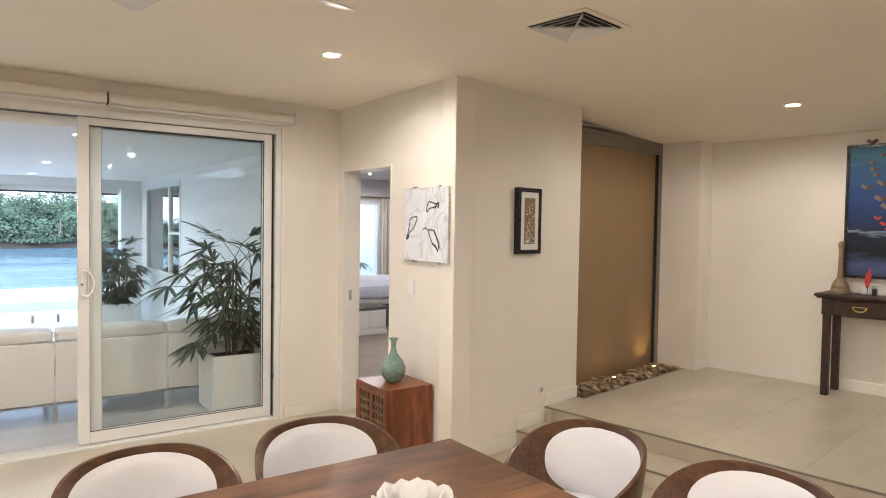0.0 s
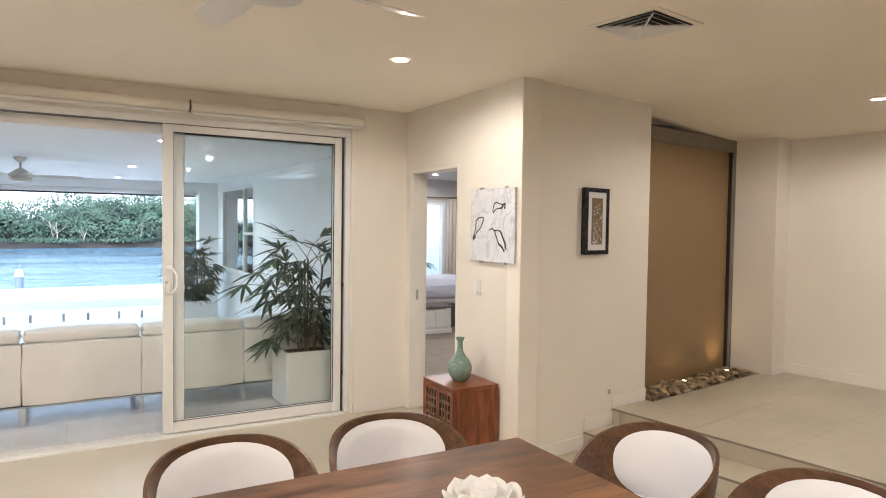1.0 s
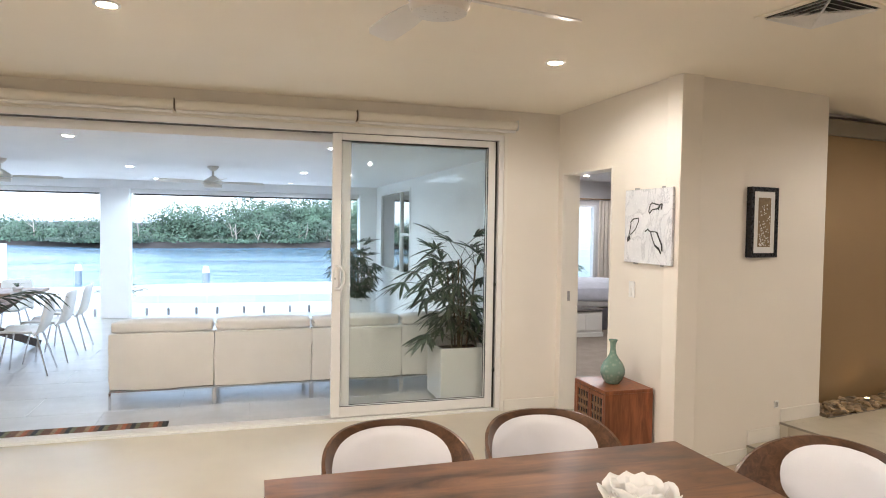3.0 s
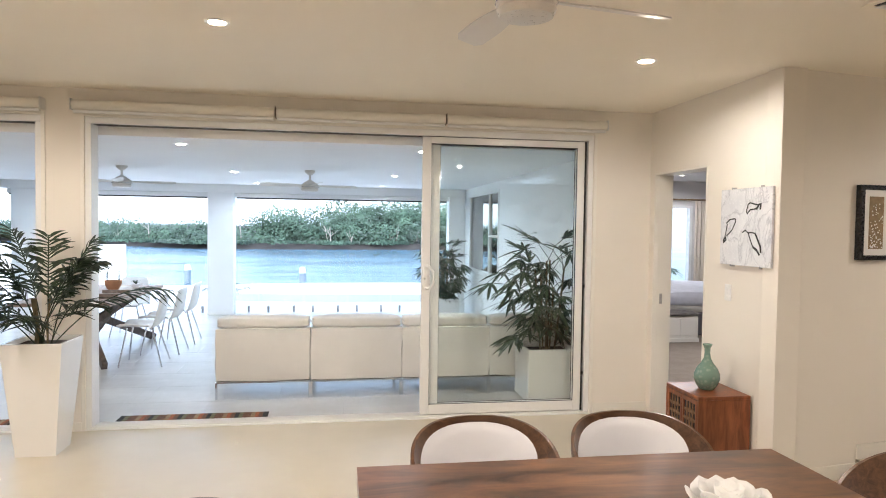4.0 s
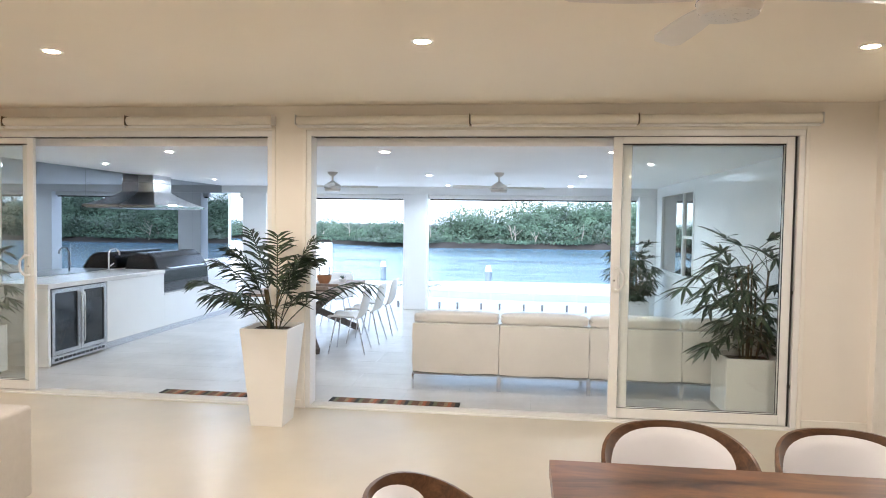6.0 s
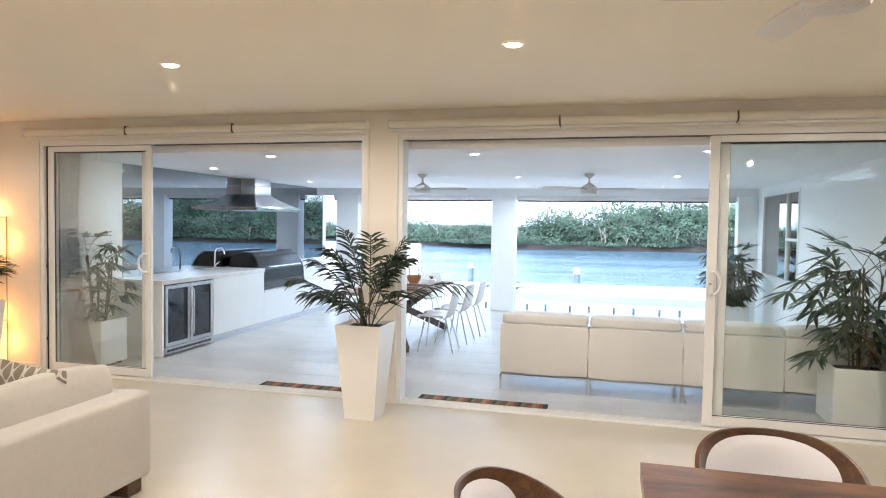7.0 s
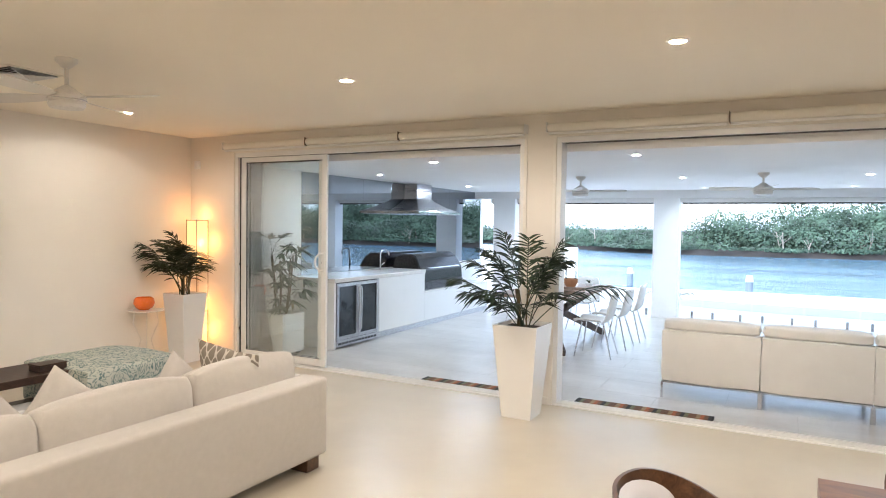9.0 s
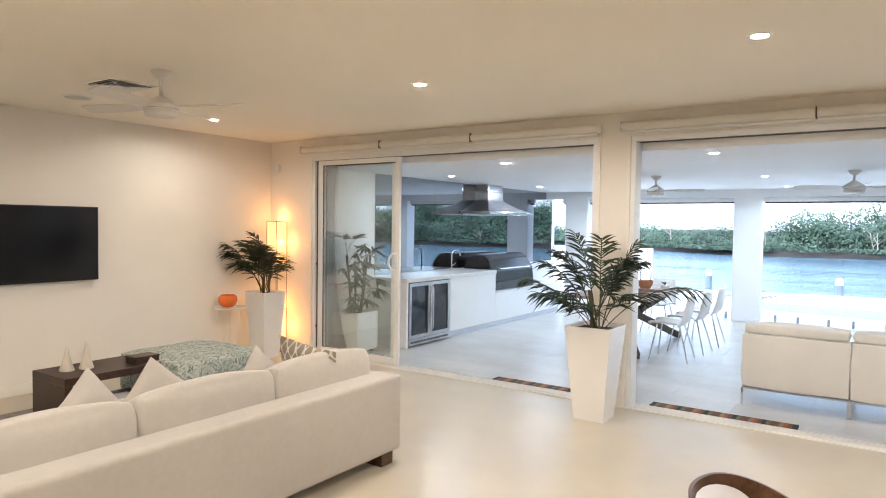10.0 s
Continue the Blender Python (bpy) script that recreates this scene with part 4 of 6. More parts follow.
M["pebble"] = mat("river_pebble", (0.32, 0.235, 0.145), 0.45, vary=0.5, scale=9, grain=90, bump=0.1, spread=0.7)
bed_peb = new("pebble_bed")
bed_peb.matrix_world = WING @ pose(1.44, 0.0, PLAT - 0.06)
tagged(bed_peb, "bed of mixed brown river pebbles under the panel", "pebbles")
pm = []
rng = random.Random(11)
for k in range(7):
    bm = B()
    bmesh.ops.create_icosphere(bm, subdivisions=1, radius=1.0)
    for v in bm.verts:
        v.co = v.co * (1 + 0.25 * noise.noise(v.co * 1.3 + Vector((k * 5.0, 0, 0))))
    pm.append(mesh("pebble", bm, M["pebble"], True))
for k in range(300):
    ob = new("pebble", rng.choice(pm))
    ob.parent = bed_peb
    s = rng.uniform(0.02, 0.04)
    ob.matrix_local = Matrix.LocRotScale((rng.uniform(0.02, pw - 0.02), rng.uniform(-0.055, 0.22), 0.03 + rng.uniform(0.0, 0.045)), Euler((rng.uniform(-0.4, 0.4), rng.uniform(-0.4, 0.4), rng.uniform(0, 6.3))), (s * 1.5, s, s * 0.6))
for u in (2.2, 2.95):
    t = new("pebble_uplight")
    t.matrix_world = WING @ pose(u, 0.10, PLAT - 0.02)
    tagged(t, "small warm uplight among the pebbles, switched on", "uplight", "pebble uplights")
    part("body", cyl(B(), (0, 0, -0.03), (0, 0, 0.055), 0.022, seg=16), M["steel"], t)
    part("lens", cyl(B(), (0, 0, 0.055), (0, 0, 0.058), 0.018, seg=16), glow("uplight_glow", (1.0, 0.72, 0.4), 2.0), t, "glowing lens")
    lp = new("uplight_lamp", bpy.data.lights.new("uplight_lamp", "SPOT"))
    lp.data.energy, lp.data.color, lp.data.spot_size, lp.data.spot_blend, lp.data.shadow_soft_size = (0.25 if u < 2.5 else 0.9), (1.0, 0.7, 0.38), radians(110), 1.0, 0.015
    lp.parent = t
    lp.matrix_local = pose(0, 0, 0.065, 180 - 20, 0, 0)

con = new("console_table")
con.matrix_world = WING @ pose(3.13, -1.36, PLAT)
tagged(con, "dark-stained wooden console table with a drawer", "console table")
CL = 1.25
part("top", box(B(), -0.035, 0.355, -CL - 0.04, 0.06, 0.86, 0.885, 0.006, 2), M["darkwood"], con)
part("top_moulding", box(B(), -0.02, 0.35, -CL - 0.03, 0.045, 0.845, 0.86, 0.004), M["darkwood"], con)
part("apron", box(B(), 0.01, 0.345, -CL + 0.01, 0.01, 0.70, 0.845, 0.003), M["darkwood"], con)
for k in range(2):
    d = part("drawer", box(B(), 0.0, 0.012, -0.58 - k * 0.58, -0.06 - k * 0.58, 0.715, 0.835, 0.003), M["darkwood"], con)
    bm = B()
    tube(bm, [(-0.004, -0.28 - k * 0.58 + 0.05 * math.cos(a), 0.785 + 0.035 * math.sin(a)) for a in [math.pi + math.pi * i / 12 for i in range(13)]], 0.006, 8)
    box(bm, -0.008, 0.0, -0.335 - k * 0.58, -0.225 - k * 0.58, 0.783, 0.791, 0.002)
    part("handle", bm, mat("brass", (0.62, 0.45, 0.2), 0.3, metal=1.0), d, "brass half-moon pull", True)
for x in (0.03, 0.32):
    for y in (-0.03, -CL + 0.05):
        part("leg", box(B(), x - 0.028, x + 0.028, y - 0.028, y + 0.028, 0, 0.70, 0.003), M["darkwood"], con)
ctop = PLAT + 0.885
stat = new("carved_tower", mesh("carved_tower", lathe(B(), [(0.075, 0.0), (0.078, 0.02), (0.072, 0.03), (0.066, 0.055), (0.068, 0.06), (0.056, 0.085), (0.05, 0.10), (0.038, 0.115), (0.030, 0.125), (0.024, 0.14), (0.020, 0.25), (0.017, 0.36), (0.021, 0.37), (0.016, 0.39), (0.022, 0.40), (0.026, 0.42), (0.020, 0.445), (0.0, 0.455)], 28), mat("aged_gilt_wood", (0.25, 0.185, 0.105), 0.55, vary=0.3, scale=24, grain=120, bump=0.2), True))
stat.matrix_world = WING @ pose(3.28, -1.45, ctop)
tagged(stat, "turned gilt-brown wooden tower ornament on the console", "ornament")
fea = new("red_feather_pen")
fea.matrix_world = WING @ pose(3.27, -1.66, ctop)
tagged(fea, "red quill standing in a small black holder", "quill")
bm = B()
for k in range(14):
    s = k / 13
    hw = 0.022 * math.sin(math.pi * min(1, 0.12 + s * 0.88)) + 0.001
    box(bm, -0.0015, 0.0015, -hw - 0.02 * s * s + 0.005, hw - 0.02 * s * s + 0.005, 0.06 + s * 0.16, 0.06 + s * 0.16 + 0.0125)
part("vane", bm, mat("red_feather", (0.55, 0.05, 0.06), 0.7, vary=0.2, scale=40), fea)
part("shaft", cyl(B(), (0, 0.004, 0.0), (0, 0, 0.08), 0.003, seg=8), M["black"], fea)
part("holder", box(B(), -0.02, 0.02, -0.07, -0.035, 0.0, 0.06, 0.008, 2), M["black"], fea)
boxw = new("letter_tray", mesh("letter_tray", box(B(), -0.05, 0.02, -0.55, 0.16, 0.0, 0.075, 0.004), M["plastic"]))
boxw.matrix_world = WING @ pose(3.42, -1.75, ctop)
tagged(boxw, "white flat tray leaning on the wall above the console", "tray")

pic = new("blue_painting")
pic.matrix_world = WING @ pose(3.50, -1.42, 1.26)
tagged(pic, "large black-framed painting of a dark blue sea and sky", "painting")
PWd, PHt = 1.5, 1.17
bm = B()
for a, b, c, d in ((0, 0.025, 0, PHt), (PWd - 0.025, PWd, 0, PHt), (0.025, PWd - 0.025, 0, 0.025), (0.025, PWd - 0.025, PHt - 0.025, PHt)):
    box(bm, -0.045, 0.0, -b, -a, c, d, 0.002)
part("frame", bm, M["black"], pic)
mp_ = mat("painted_sea", (0.05, 0.14, 0.33), 0.65, vary=0.3, scale=4)
nt = mp_.node_tree
gp = nt.nodes.new("ShaderNodeNewGeometry")
sx_ = nt.nodes.new("ShaderNodeSeparateXYZ")
nt.links.new(gp.outputs["Position"], sx_.inputs[0])
mr_ = nt.nodes.new("ShaderNodeMapRange")
mr_.inputs[1].default_value, mr_.inputs[2].default_value = 1.26, 2.43
nt.links.new(sx_.outputs[2], mr_.inputs[0])
wv_ = tex(nt, "ShaderNodeTexNoise", 3.0, (1, 1, 5), 7, 0.7, 6.0)
ad_ = nt.nodes.new("ShaderNodeMath")
ad_.operation = "MULTIPLY_ADD"
ad_.inputs[1].default_value = 0.22
nt.links.new(wv_.outputs[0], ad_.inputs[0])
nt.links.new(mr_.outputs[0], ad_.inputs[2])
nt.links.new(ramp(nt, ad_.outputs[0], [(0.06, (0.02, 0.04, 0.10)), (0.2, (0.08, 0.11, 0.26)), (0.30, (0.006, 0.008, 0.018)), (0.42, (0.008, 0.016, 0.04)), (0.46, (0.24, 0.32, 0.38)), (0.48, (0.008, 0.02, 0.07)), (0.7, (0.012, 0.05, 0.19)), (0.95, (0.03, 0.11, 0.24)), (1.0, (0.06, 0.18, 0.27))]), nt.nodes["Principled BSDF"].inputs["Base Color"])
part("canvas", box(B(), -0.030, -0.010, -PWd + 0.025, -0.025, 0.025, PHt - 0.025), mp_, pic)
rng = random.Random(3)
dark_, red_ = mat("fleck_brown", (0.10, 0.05, 0.04), 0.6, vary=0.5, scale=60), mat("fleck_red", (0.6, 0.05, 0.05), 0.6)
pale_ = mat("fleck_pale", (0.20, 0.14, 0.11), 0.6)
for y, z, s, mtl in ((0.19, 1.19, 0.045, dark_), (0.27, 1.07, 0.03, dark_), (0.20, 1.01, 0.03, dark_), (0.21, 0.95, 0.03, dark_), (0.23, 0.90, 0.03, dark_), (0.16, 0.80, 0.045, dark_), (0.28, 0.83, 0.05, dark_), (0.27, 0.70, 0.055, dark_), (0.32, 0.63, 0.055, pale_), (0.25, 0.53, 0.03, red_), (0.30, 0.48, 0.035, red_), (0.34, 0.43, 0.035, red_), (0.38, 0.37, 0.03, red_), (0.45, 0.9, 0.05, dark_), (0.5, 0.7, 0.05, dark_)):
    for sg in (-1, 1):
        bm = box(B(), -0.036, -0.031, -s * 0.55, s * 0.55, -s * 0.32, s * 0.32, 0.001)
        bmesh.ops.transform(bm, matrix=Matrix.Translation((0, -y + sg * s * 0.42, z)) @ Matrix.Rotation(radians(35 * sg), 4, "X"), verts=bm.verts[:])
        part("paint_dab", bm, mtl if sg < 0 else (pale_ if mtl is dark_ else mtl), pic)

# ---------------------------------------------------------------- lounge
sofa = thing("sofa", "long cream linen sofa with loose back cushions", "sofa", (-1.85, 3.49, 0))
L = 3.3
part("base", box(B(), -0.98, -0.02, -L + 0.02, -0.02, 0.09, 0.30, 0.02, 2), M["linen"], sofa)
part("back_frame", box(B(), -0.21, 0.0, -L, 0.0, 0.085, 0.605, 0.028, 3), M["linen"], sofa, smooth=True)
part("arm", box(B(), -1.0, -0.211, -0.22, -0.002, 0.087, 0.60, 0.028, 3), M["linen"], sofa, smooth=True)
part("arm", box(B(), -1.0, -0.211, -L + 0.002, -L + 0.22, 0.087, 0.60, 0.028, 3), M["linen"], sofa, smooth=True)
for k in range(3):
    a = -0.215 - 0.96 * k
    part("seat_cushion", soft_box(B(), -0.98, -0.20, a - 0.955, a - 0.005, 0.29, 0.45, 0.015, 0.04), M["linen"], sofa, smooth=True)
for k in range(4):
    y1 = -0.06 - 0.865 * k
    bm = soft_box(B(), -0.10, 0.10, -0.425, 0.425, -0.20, 0.20, 0.016, 0.032, 14)
    bmesh.ops.transform(bm, matrix=Matrix.Translation((-0.30, y1 - 0.43, 0.575)) @ Matrix.Rotation(radians(-8), 4, "Y"), verts=bm.verts[:])
    cu = part("back_cushion", bm, M["linen"], sofa, "plump linen back cushion", True)
for x in (-0.14, -0.93):
    for y in (-0.14, -L + 0.14):
        part("foot", box(B(), x - 0.07, x + 0.12 if x > -0.5 else x + 0.07, y - 0.05, y + 0.07, 0.0, 0.09, 0.004), M["walnut"], sofa, "dark timber block foot")


def pillow(name, label, at, turn, tilt, size, material, spin=0.0):
    t = new(name)
    t.matrix_world = pose(*at, 0, tilt, turn)
    tagged(t, label, "cushion", "sofa cushions")
    bm = B()
    n = 14
    h_ = size / 2
    for sg in (-1, 1):
        g = []
        for i in range(n + 1):
            row = []
            for j in range(n + 1):
                u, v = 2 * i / n - 1, 2 * j / n - 1
                pin = 1 - 0.07 * (1 - abs(u)) * abs(v) ** 3 - 0.0
                piv = 1 - 0.07 * (1 - abs(v)) * abs(u) ** 3
                th = 0.075 * ((1 - u ** 4) * (1 - v ** 4)) ** 0.6 + 0.004 * noise.noise(Vector((u * 3, v * 3, sg + size)))
                p = Vector((sg * th, u * h_ * piv, v * h_ * pin))
                q = Matrix.Rotation(radians(spin), 3, "X") @ p
                row.append(bm.verts.new(q))
            g.append(row)
        for i in range(n):
            for j in range(n):
                bm.faces.new((g[i][j], g[i + 1][j], g[i + 1][j + 1], g[i][j + 1]))
    bmesh.ops.remove_doubles(bm, verts=bm.verts[:], dist=0.0005)
    part("cover", bm, material, t, smooth=True)
    return t


M["pat"] = mat("trellis_cloth", (0.3, 0.26, 0.21), 0.9, vary=0.1, scale=30)
nt = M["pat"].node_tree
tc_ = nt.nodes.new("ShaderNodeTexCoord")
sp_ = nt.nodes.new("ShaderNodeSeparateXYZ")
nt.links.new(tc_.outputs["Object"], sp_.inputs[0])


def mathn(nt, op, a, b=None):
    n = nt.nodes.new("ShaderNodeMath")
    n.operation = op
    for i, v in enumerate((a, b)):
        if v is None:
            continue
        if isinstance(v, (int, float)):
            n.inputs[i].default_value = v
        else:
            nt.links.new(v, n.inputs[i])
    return n.outputs[0]


cy_ = mathn(nt, "COSINE", mathn(nt, "MULTIPLY", sp_.outputs[1], 88.0))
cz_ = mathn(nt, "COSINE", mathn(nt, "MULTIPLY", sp_.outputs[2], 58.0))
nt.links.new(ramp(nt, mathn(nt, "ABSOLUTE", mathn(nt, "ADD", cy_, cz_)), [(0.28, (0.66, 0.62, 0.55)), (0.42, (0.27, 0.235, 0.19))]), nt.nodes["Principled BSDF"].inputs["Base Color"])
pillow("throw_cushion", "cream linen throw cushion propped on the sofa", (-2.52, 1.70, 0.56), 10, -14, 0.44, M["linen"], 38)
pillow("throw_cushion", "cream linen throw cushion propped on the sofa", (-2.50, 2.08, 0.575), -8, -12, 0.42, M["linen"], 50)
pillow("throw_cushion", "cream linen throw cushion propped on the sofa", (-2.54, 2.85, 0.525), 5, -14, 0.42, M["linen"], 42)
pillow("patterned_cushion", "taupe and white trellis-patterned cushion on the sofa", (-2.34, 3.10, 0.585), 90, -16, 0.52, M["pat"], 7)

rug = thing("rug", "flat grey woven rug under the coffee table", "rug", (-5.15, 0.0, 0))
part("pile", box(B(), 0, 1.95, 0, 4.4, 0.0, 0.012, 0.004), mat("grey_rug", (0.26, 0.24, 0.22), 0.95, vary=0.2, scale=14, grain=240, bump=0.5), rug)
ct = thing("coffee_table", "low espresso-stained coffee table with a thick frame", "coffee table", (-4.72, 2.38, 0.012))
part("top", box(B(), 0, 0.52, 0, 0.86, 0.36, 0.42, 0.004), M["darkwood"], ct)
part("end_panel", box(B(), 0.0, 0.52, 0.0, 0.06, 0, 0.36, 0.004), M["darkwood"], ct)
part("end_panel", box(B(), 0.0, 0.52, 0.80, 0.86, 0, 0.36, 0.004), M["darkwood"], ct)
part("shelf", box(B(), 0.02, 0.50, 0.06, 0.80, 0.10, 0.13, 0.003), M["darkwood"], ct)
bx = thing("lidded_box", "small dark wooden box on the coffee table", "box", (-4.42, 2.98, 0.432))
part("body", box(B(), 0, 0.15, 0, 0.22, 0.0, 0.045, 0.004), M["darkwood"], bx)
part("lid", box(B(), -0.004, 0.154, -0.004, 0.224, 0.046, 0.06, 0.004), M["darkwood"], bx)
pb = thing("paper_stack", "small stack of pale papers on the table shelf", "papers", (-4.4, 2.72, 0.142))
part("sheets", box(B(), 0, 0.2, 0, 0.26, 0, 0.05, 0.002), M["plastic"], pb)
for x, y, h_ in ((-4.50, 2.54, 0.20), (-4.47, 2.68, 0.22)):
    t = new("cone_ornament", mesh("cone_ornament", lathe(B(), [(0.055, 0.0), (0.056, 0.006), (0.034, h_ * 0.35), (0.016, h_ * 0.75), (0.004, h_), (0.0, h_ + 0.002)], 24), mat("pale_ceramic", (0.62, 0.56, 0.47), 0.5, vary=0.05), True))
    t.matrix_world = pose(x, y, 0.432)
    tagged(t, "slender pale ceramic cone on the coffee table", "ornament", "cone ornaments")
ot = thing("ottoman", "square ottoman covered with teal and white patterned cloth", "ottoman", (-4.42, 3.62, 0.012))
M["leafcloth"] = mat("leaf_cloth", (0.5, 0.55, 0.5), 0.9, vary=0.1, scale=20)
nt = M["leafcloth"].node_tree
mg_ = tex(nt, "ShaderNodeTexNoise", 8.0, (1, 1, 1), 2, 0.5, 2.0)
mg_.inputs["Distortion"].default_value = 2.0
nt.links.new(ramp(nt, mg_.outputs[0], [(0.40, (0.50, 0.52, 0.46)), (0.455, (0.04, 0.12, 0.13)), (0.50, (0.50, 0.53, 0.47)), (0.56, (0.50, 0.52, 0.46)), (0.60, (0.07, 0.16, 0.165)), (0.64, (0.50, 0.52, 0.46))]), nt.nodes["Principled BSDF"].inputs["Base Color"])
part("cushion", soft_box(B(), -0.46, 0.46, -0.46, 0.46, 0.07, 0.445, 0.006, 0.03, 10), M["leafcloth"], ot, "teal leaf-patterned cover", True)
for sx in (-1, 1):
    for sy in (-1, 1):
        part("foot", box(B(), sx * 0.38 - 0.03, sx * 0.38 + 0.03, sy * 0.38 - 0.03, sy * 0.38 + 0.03, 0, 0.08, 0.003), M["darkwood"], ot)
tv = thing("television", "flat black wall-mounted television, switched off", "television", (XL, 2.14, 1.04))
part("body", box(B(), 0.03, 0.07, 0, 1.29, 0, 0.73, 0.006, 2), M["black"], tv)
part("screen", box(B(), 0.070, 0.0725, 0.012, 1.278, 0.018, 0.718), mat("dark_screen", (0.006, 0.006, 0.007), 0.12, vary=0.02, rvary=0.02), tv)
part("wall_bracket", box(B(), 0.0, 0.03, 0.4, 0.9, 0.2, 0.5), M["seal_and_shade"], tv)

# tall paper lamp with two lit lanterns
lamp = thing("floor_lamp", "slim paper floor lamp with two lit lanterns", "floor lamp", (-5.50, 5.60, 0))
M["lampwood"] = wood("lamp_timber", (0.18, 0.11, 0.06), (0.3, 0.2, 0.12))
paper = glow("lit_rice_paper", (1.0, 0.62, 0.27), 0.30)
part("base", box(B(), -0.095, 0.095, -0.095, 0.095, 0, 0.03, 0.004), M["darkwood"], lamp)
for sx in (-1, 1):
    for sy in (-1, 1):
        part("post", box(B(), sx * 0.087 - 0.003, sx * 0.087 + 0.003, sy * 0.087 - 0.003, sy * 0.087 + 0.003, 0.03, 1.66), M["lampwood"], lamp)
for z0, z1 in ((1.12, 1.655), (0.10, 0.55)):
    sh = part("shade", box(B(), -0.084, 0.084, -0.084, 0.084, z0, z1), paper, lamp, "glowing paper shade")
    for z in (z0, z1 - 0.008):
        part("shade_rail", box(B(), -0.087, 0.087, -0.087, 0.087, z, z + 0.006), M["lampwood"], sh)
    pl = new("lantern_lamp", bpy.data.lights.new("lantern_lamp", "POINT"))
    pl.data.energy, pl.data.color, pl.data.shadow_soft_size = 0.48, (1.0, 0.44, 0.12), 0.05
    pl.parent = lamp
    pl.location = (0.0, -0.0, z1 + 0.06)
    p2 = new("lantern_lamp", bpy.data.lights.new("lantern_lamp", "POINT"))
    p2.data.energy, p2.data.color, p2.data.shadow_soft_size = 0.48, (1.0, 0.44, 0.12), 0.04
    p2.parent = lamp
    p2.location = (0.13, -0.01, (z0 + z1) / 2)
st = thing("side_table", "small round glass side table on bent metal legs", "side table", (-5.52, 4.90, 0))
part("top", lathe(B(), [(0.19, 0.622), (0.192, 0.628), (0.19, 0.634)], 40), mat("pale_glass_top", (0.72, 0.74, 0.70), 0.08, vary=0.02), st, smooth=True)
for a in (20, 140, 260):
    c, s = math.cos(radians(a)), math.sin(radians(a))
    part("leg", tube(B(), [(0.13 * c, 0.13 * s, 0.62), (0.15 * c, 0.15 * s, 0.5), (0.06 * c, 0.06 * s, 0.3), (0.12 * c, 0.12 * s, 0.12), (0.17 * c, 0.17 * s, 0.0)], 0.006), M["fan"], st, smooth=True)
bowl = new("orange_bowl", mesh("orange_bowl", lathe(B(), [(0.055, 0.0), (0.09, 0.025), (0.112, 0.07), (0.105, 0.115), (0.085, 0.14), (0.078, 0.138), (0.095, 0.11), (0.10, 0.07), (0.07, 0.02), (0.0, 0.012)], 36), mat("orange_glaze", (0.85, 0.16, 0.02), 0.25, vary=0.1, scale=8, coat=0.4), True))
bowl.matrix_world = pose(-5.53, 4.88, 0.636)
tagged(bowl, "glossy orange round bowl on the side table", "bowl")

# ---------------------------------------------------------------- planters and palms
M["frond"] = mat("palm_green", (0.016, 0.031, 0.012), 0.5, vary=0.35, scale=7, grain=60, bump=0.02, spread=0.3)
M["frond2"] = mat("lady_palm_green", (0.052, 0.078, 0.044), 0.42, vary=0.35, scale=7, grain=60, bump=0.02, spread=0.3)
M["stem"] = mat("palm_stem", (0.10, 0.075, 0.035), 0.7, vary=0.3, scale=20)


def taper_planter(at, label, top=0.20, bot=0.132, h_=0.80):
    t = thing("tall_planter", label, "planter", at, group="tall white planters")
    bm = B()
    rings = []
    for r, z in ((bot, 0.0), (top, h_), (top - 0.022, h_), (top - 0.03, h_ - 0.05)):
        rings.append([bm.verts.new((sx * r, sy * r, z)) for sx, sy in ((-1, -1), (1, -1), (1, 1), (-1, 1))])
    for a, b in zip(rings, rings[1:]):
        for i in range(4):
            bm.faces.new((a[i], a[(i + 1) % 4], b[(i + 1) % 4], b[i]))
    bm.faces.new(list(reversed(rings[0])))
    es = [e for e in bm.edges if abs(e.verts[0].co.z - e.verts[1].co.z) > 0.3 or (e.verts[0].co.z > h_ - 0.001 and e.verts[1].co.z > h_ - 0.001)]
    bmesh.ops.bevel(bm, geom=es, offset=0.004, segments=2, affect="EDGES", profile=0.5)
    part("pot", bm, M["lacquer"], t, "glossy white tapered pot")
    part("soil", box(B(), -top + 0.03, top - 0.03, -top + 0.03, top - 0.03, h_ - 0.055, h_ - 0.035), M["soil"], t)
    return t


def cube_planter(at, label, w, d, h_):
    t = thing("cube_planter", label, "planter", at, group="white cube planters")
    bm = B()
    for a, b, c, e in ((0, w, 0, 0.025), (0, w, d - 0.025, d), (0, 0.025, 0.025, d - 0.025), (w - 0.025, w, 0.025, d - 0.025)):
        box(bm, a, b, c, e, 0.03, h_, 0.004)
    box(bm, 0.03, w - 0.03, 0.03, d - 0.03, 0.03, 0.06)
    part("pot", bm, M["lacquer"], t, "glossy white square pot")
    part("soil", box(B(), 0.025, w - 0.025, 0.025, d - 0.025, h_ - 0.07, h_ - 0.05), M["soil"], t)
    for x in (0.04, w - 0.08):
        for y in (0.04, d - 0.08):
            part("foot", box(B(), x, x + 0.04, y, y + 0.04, 0.0, 0.031), M["seal_and_shade"], t)
    return t


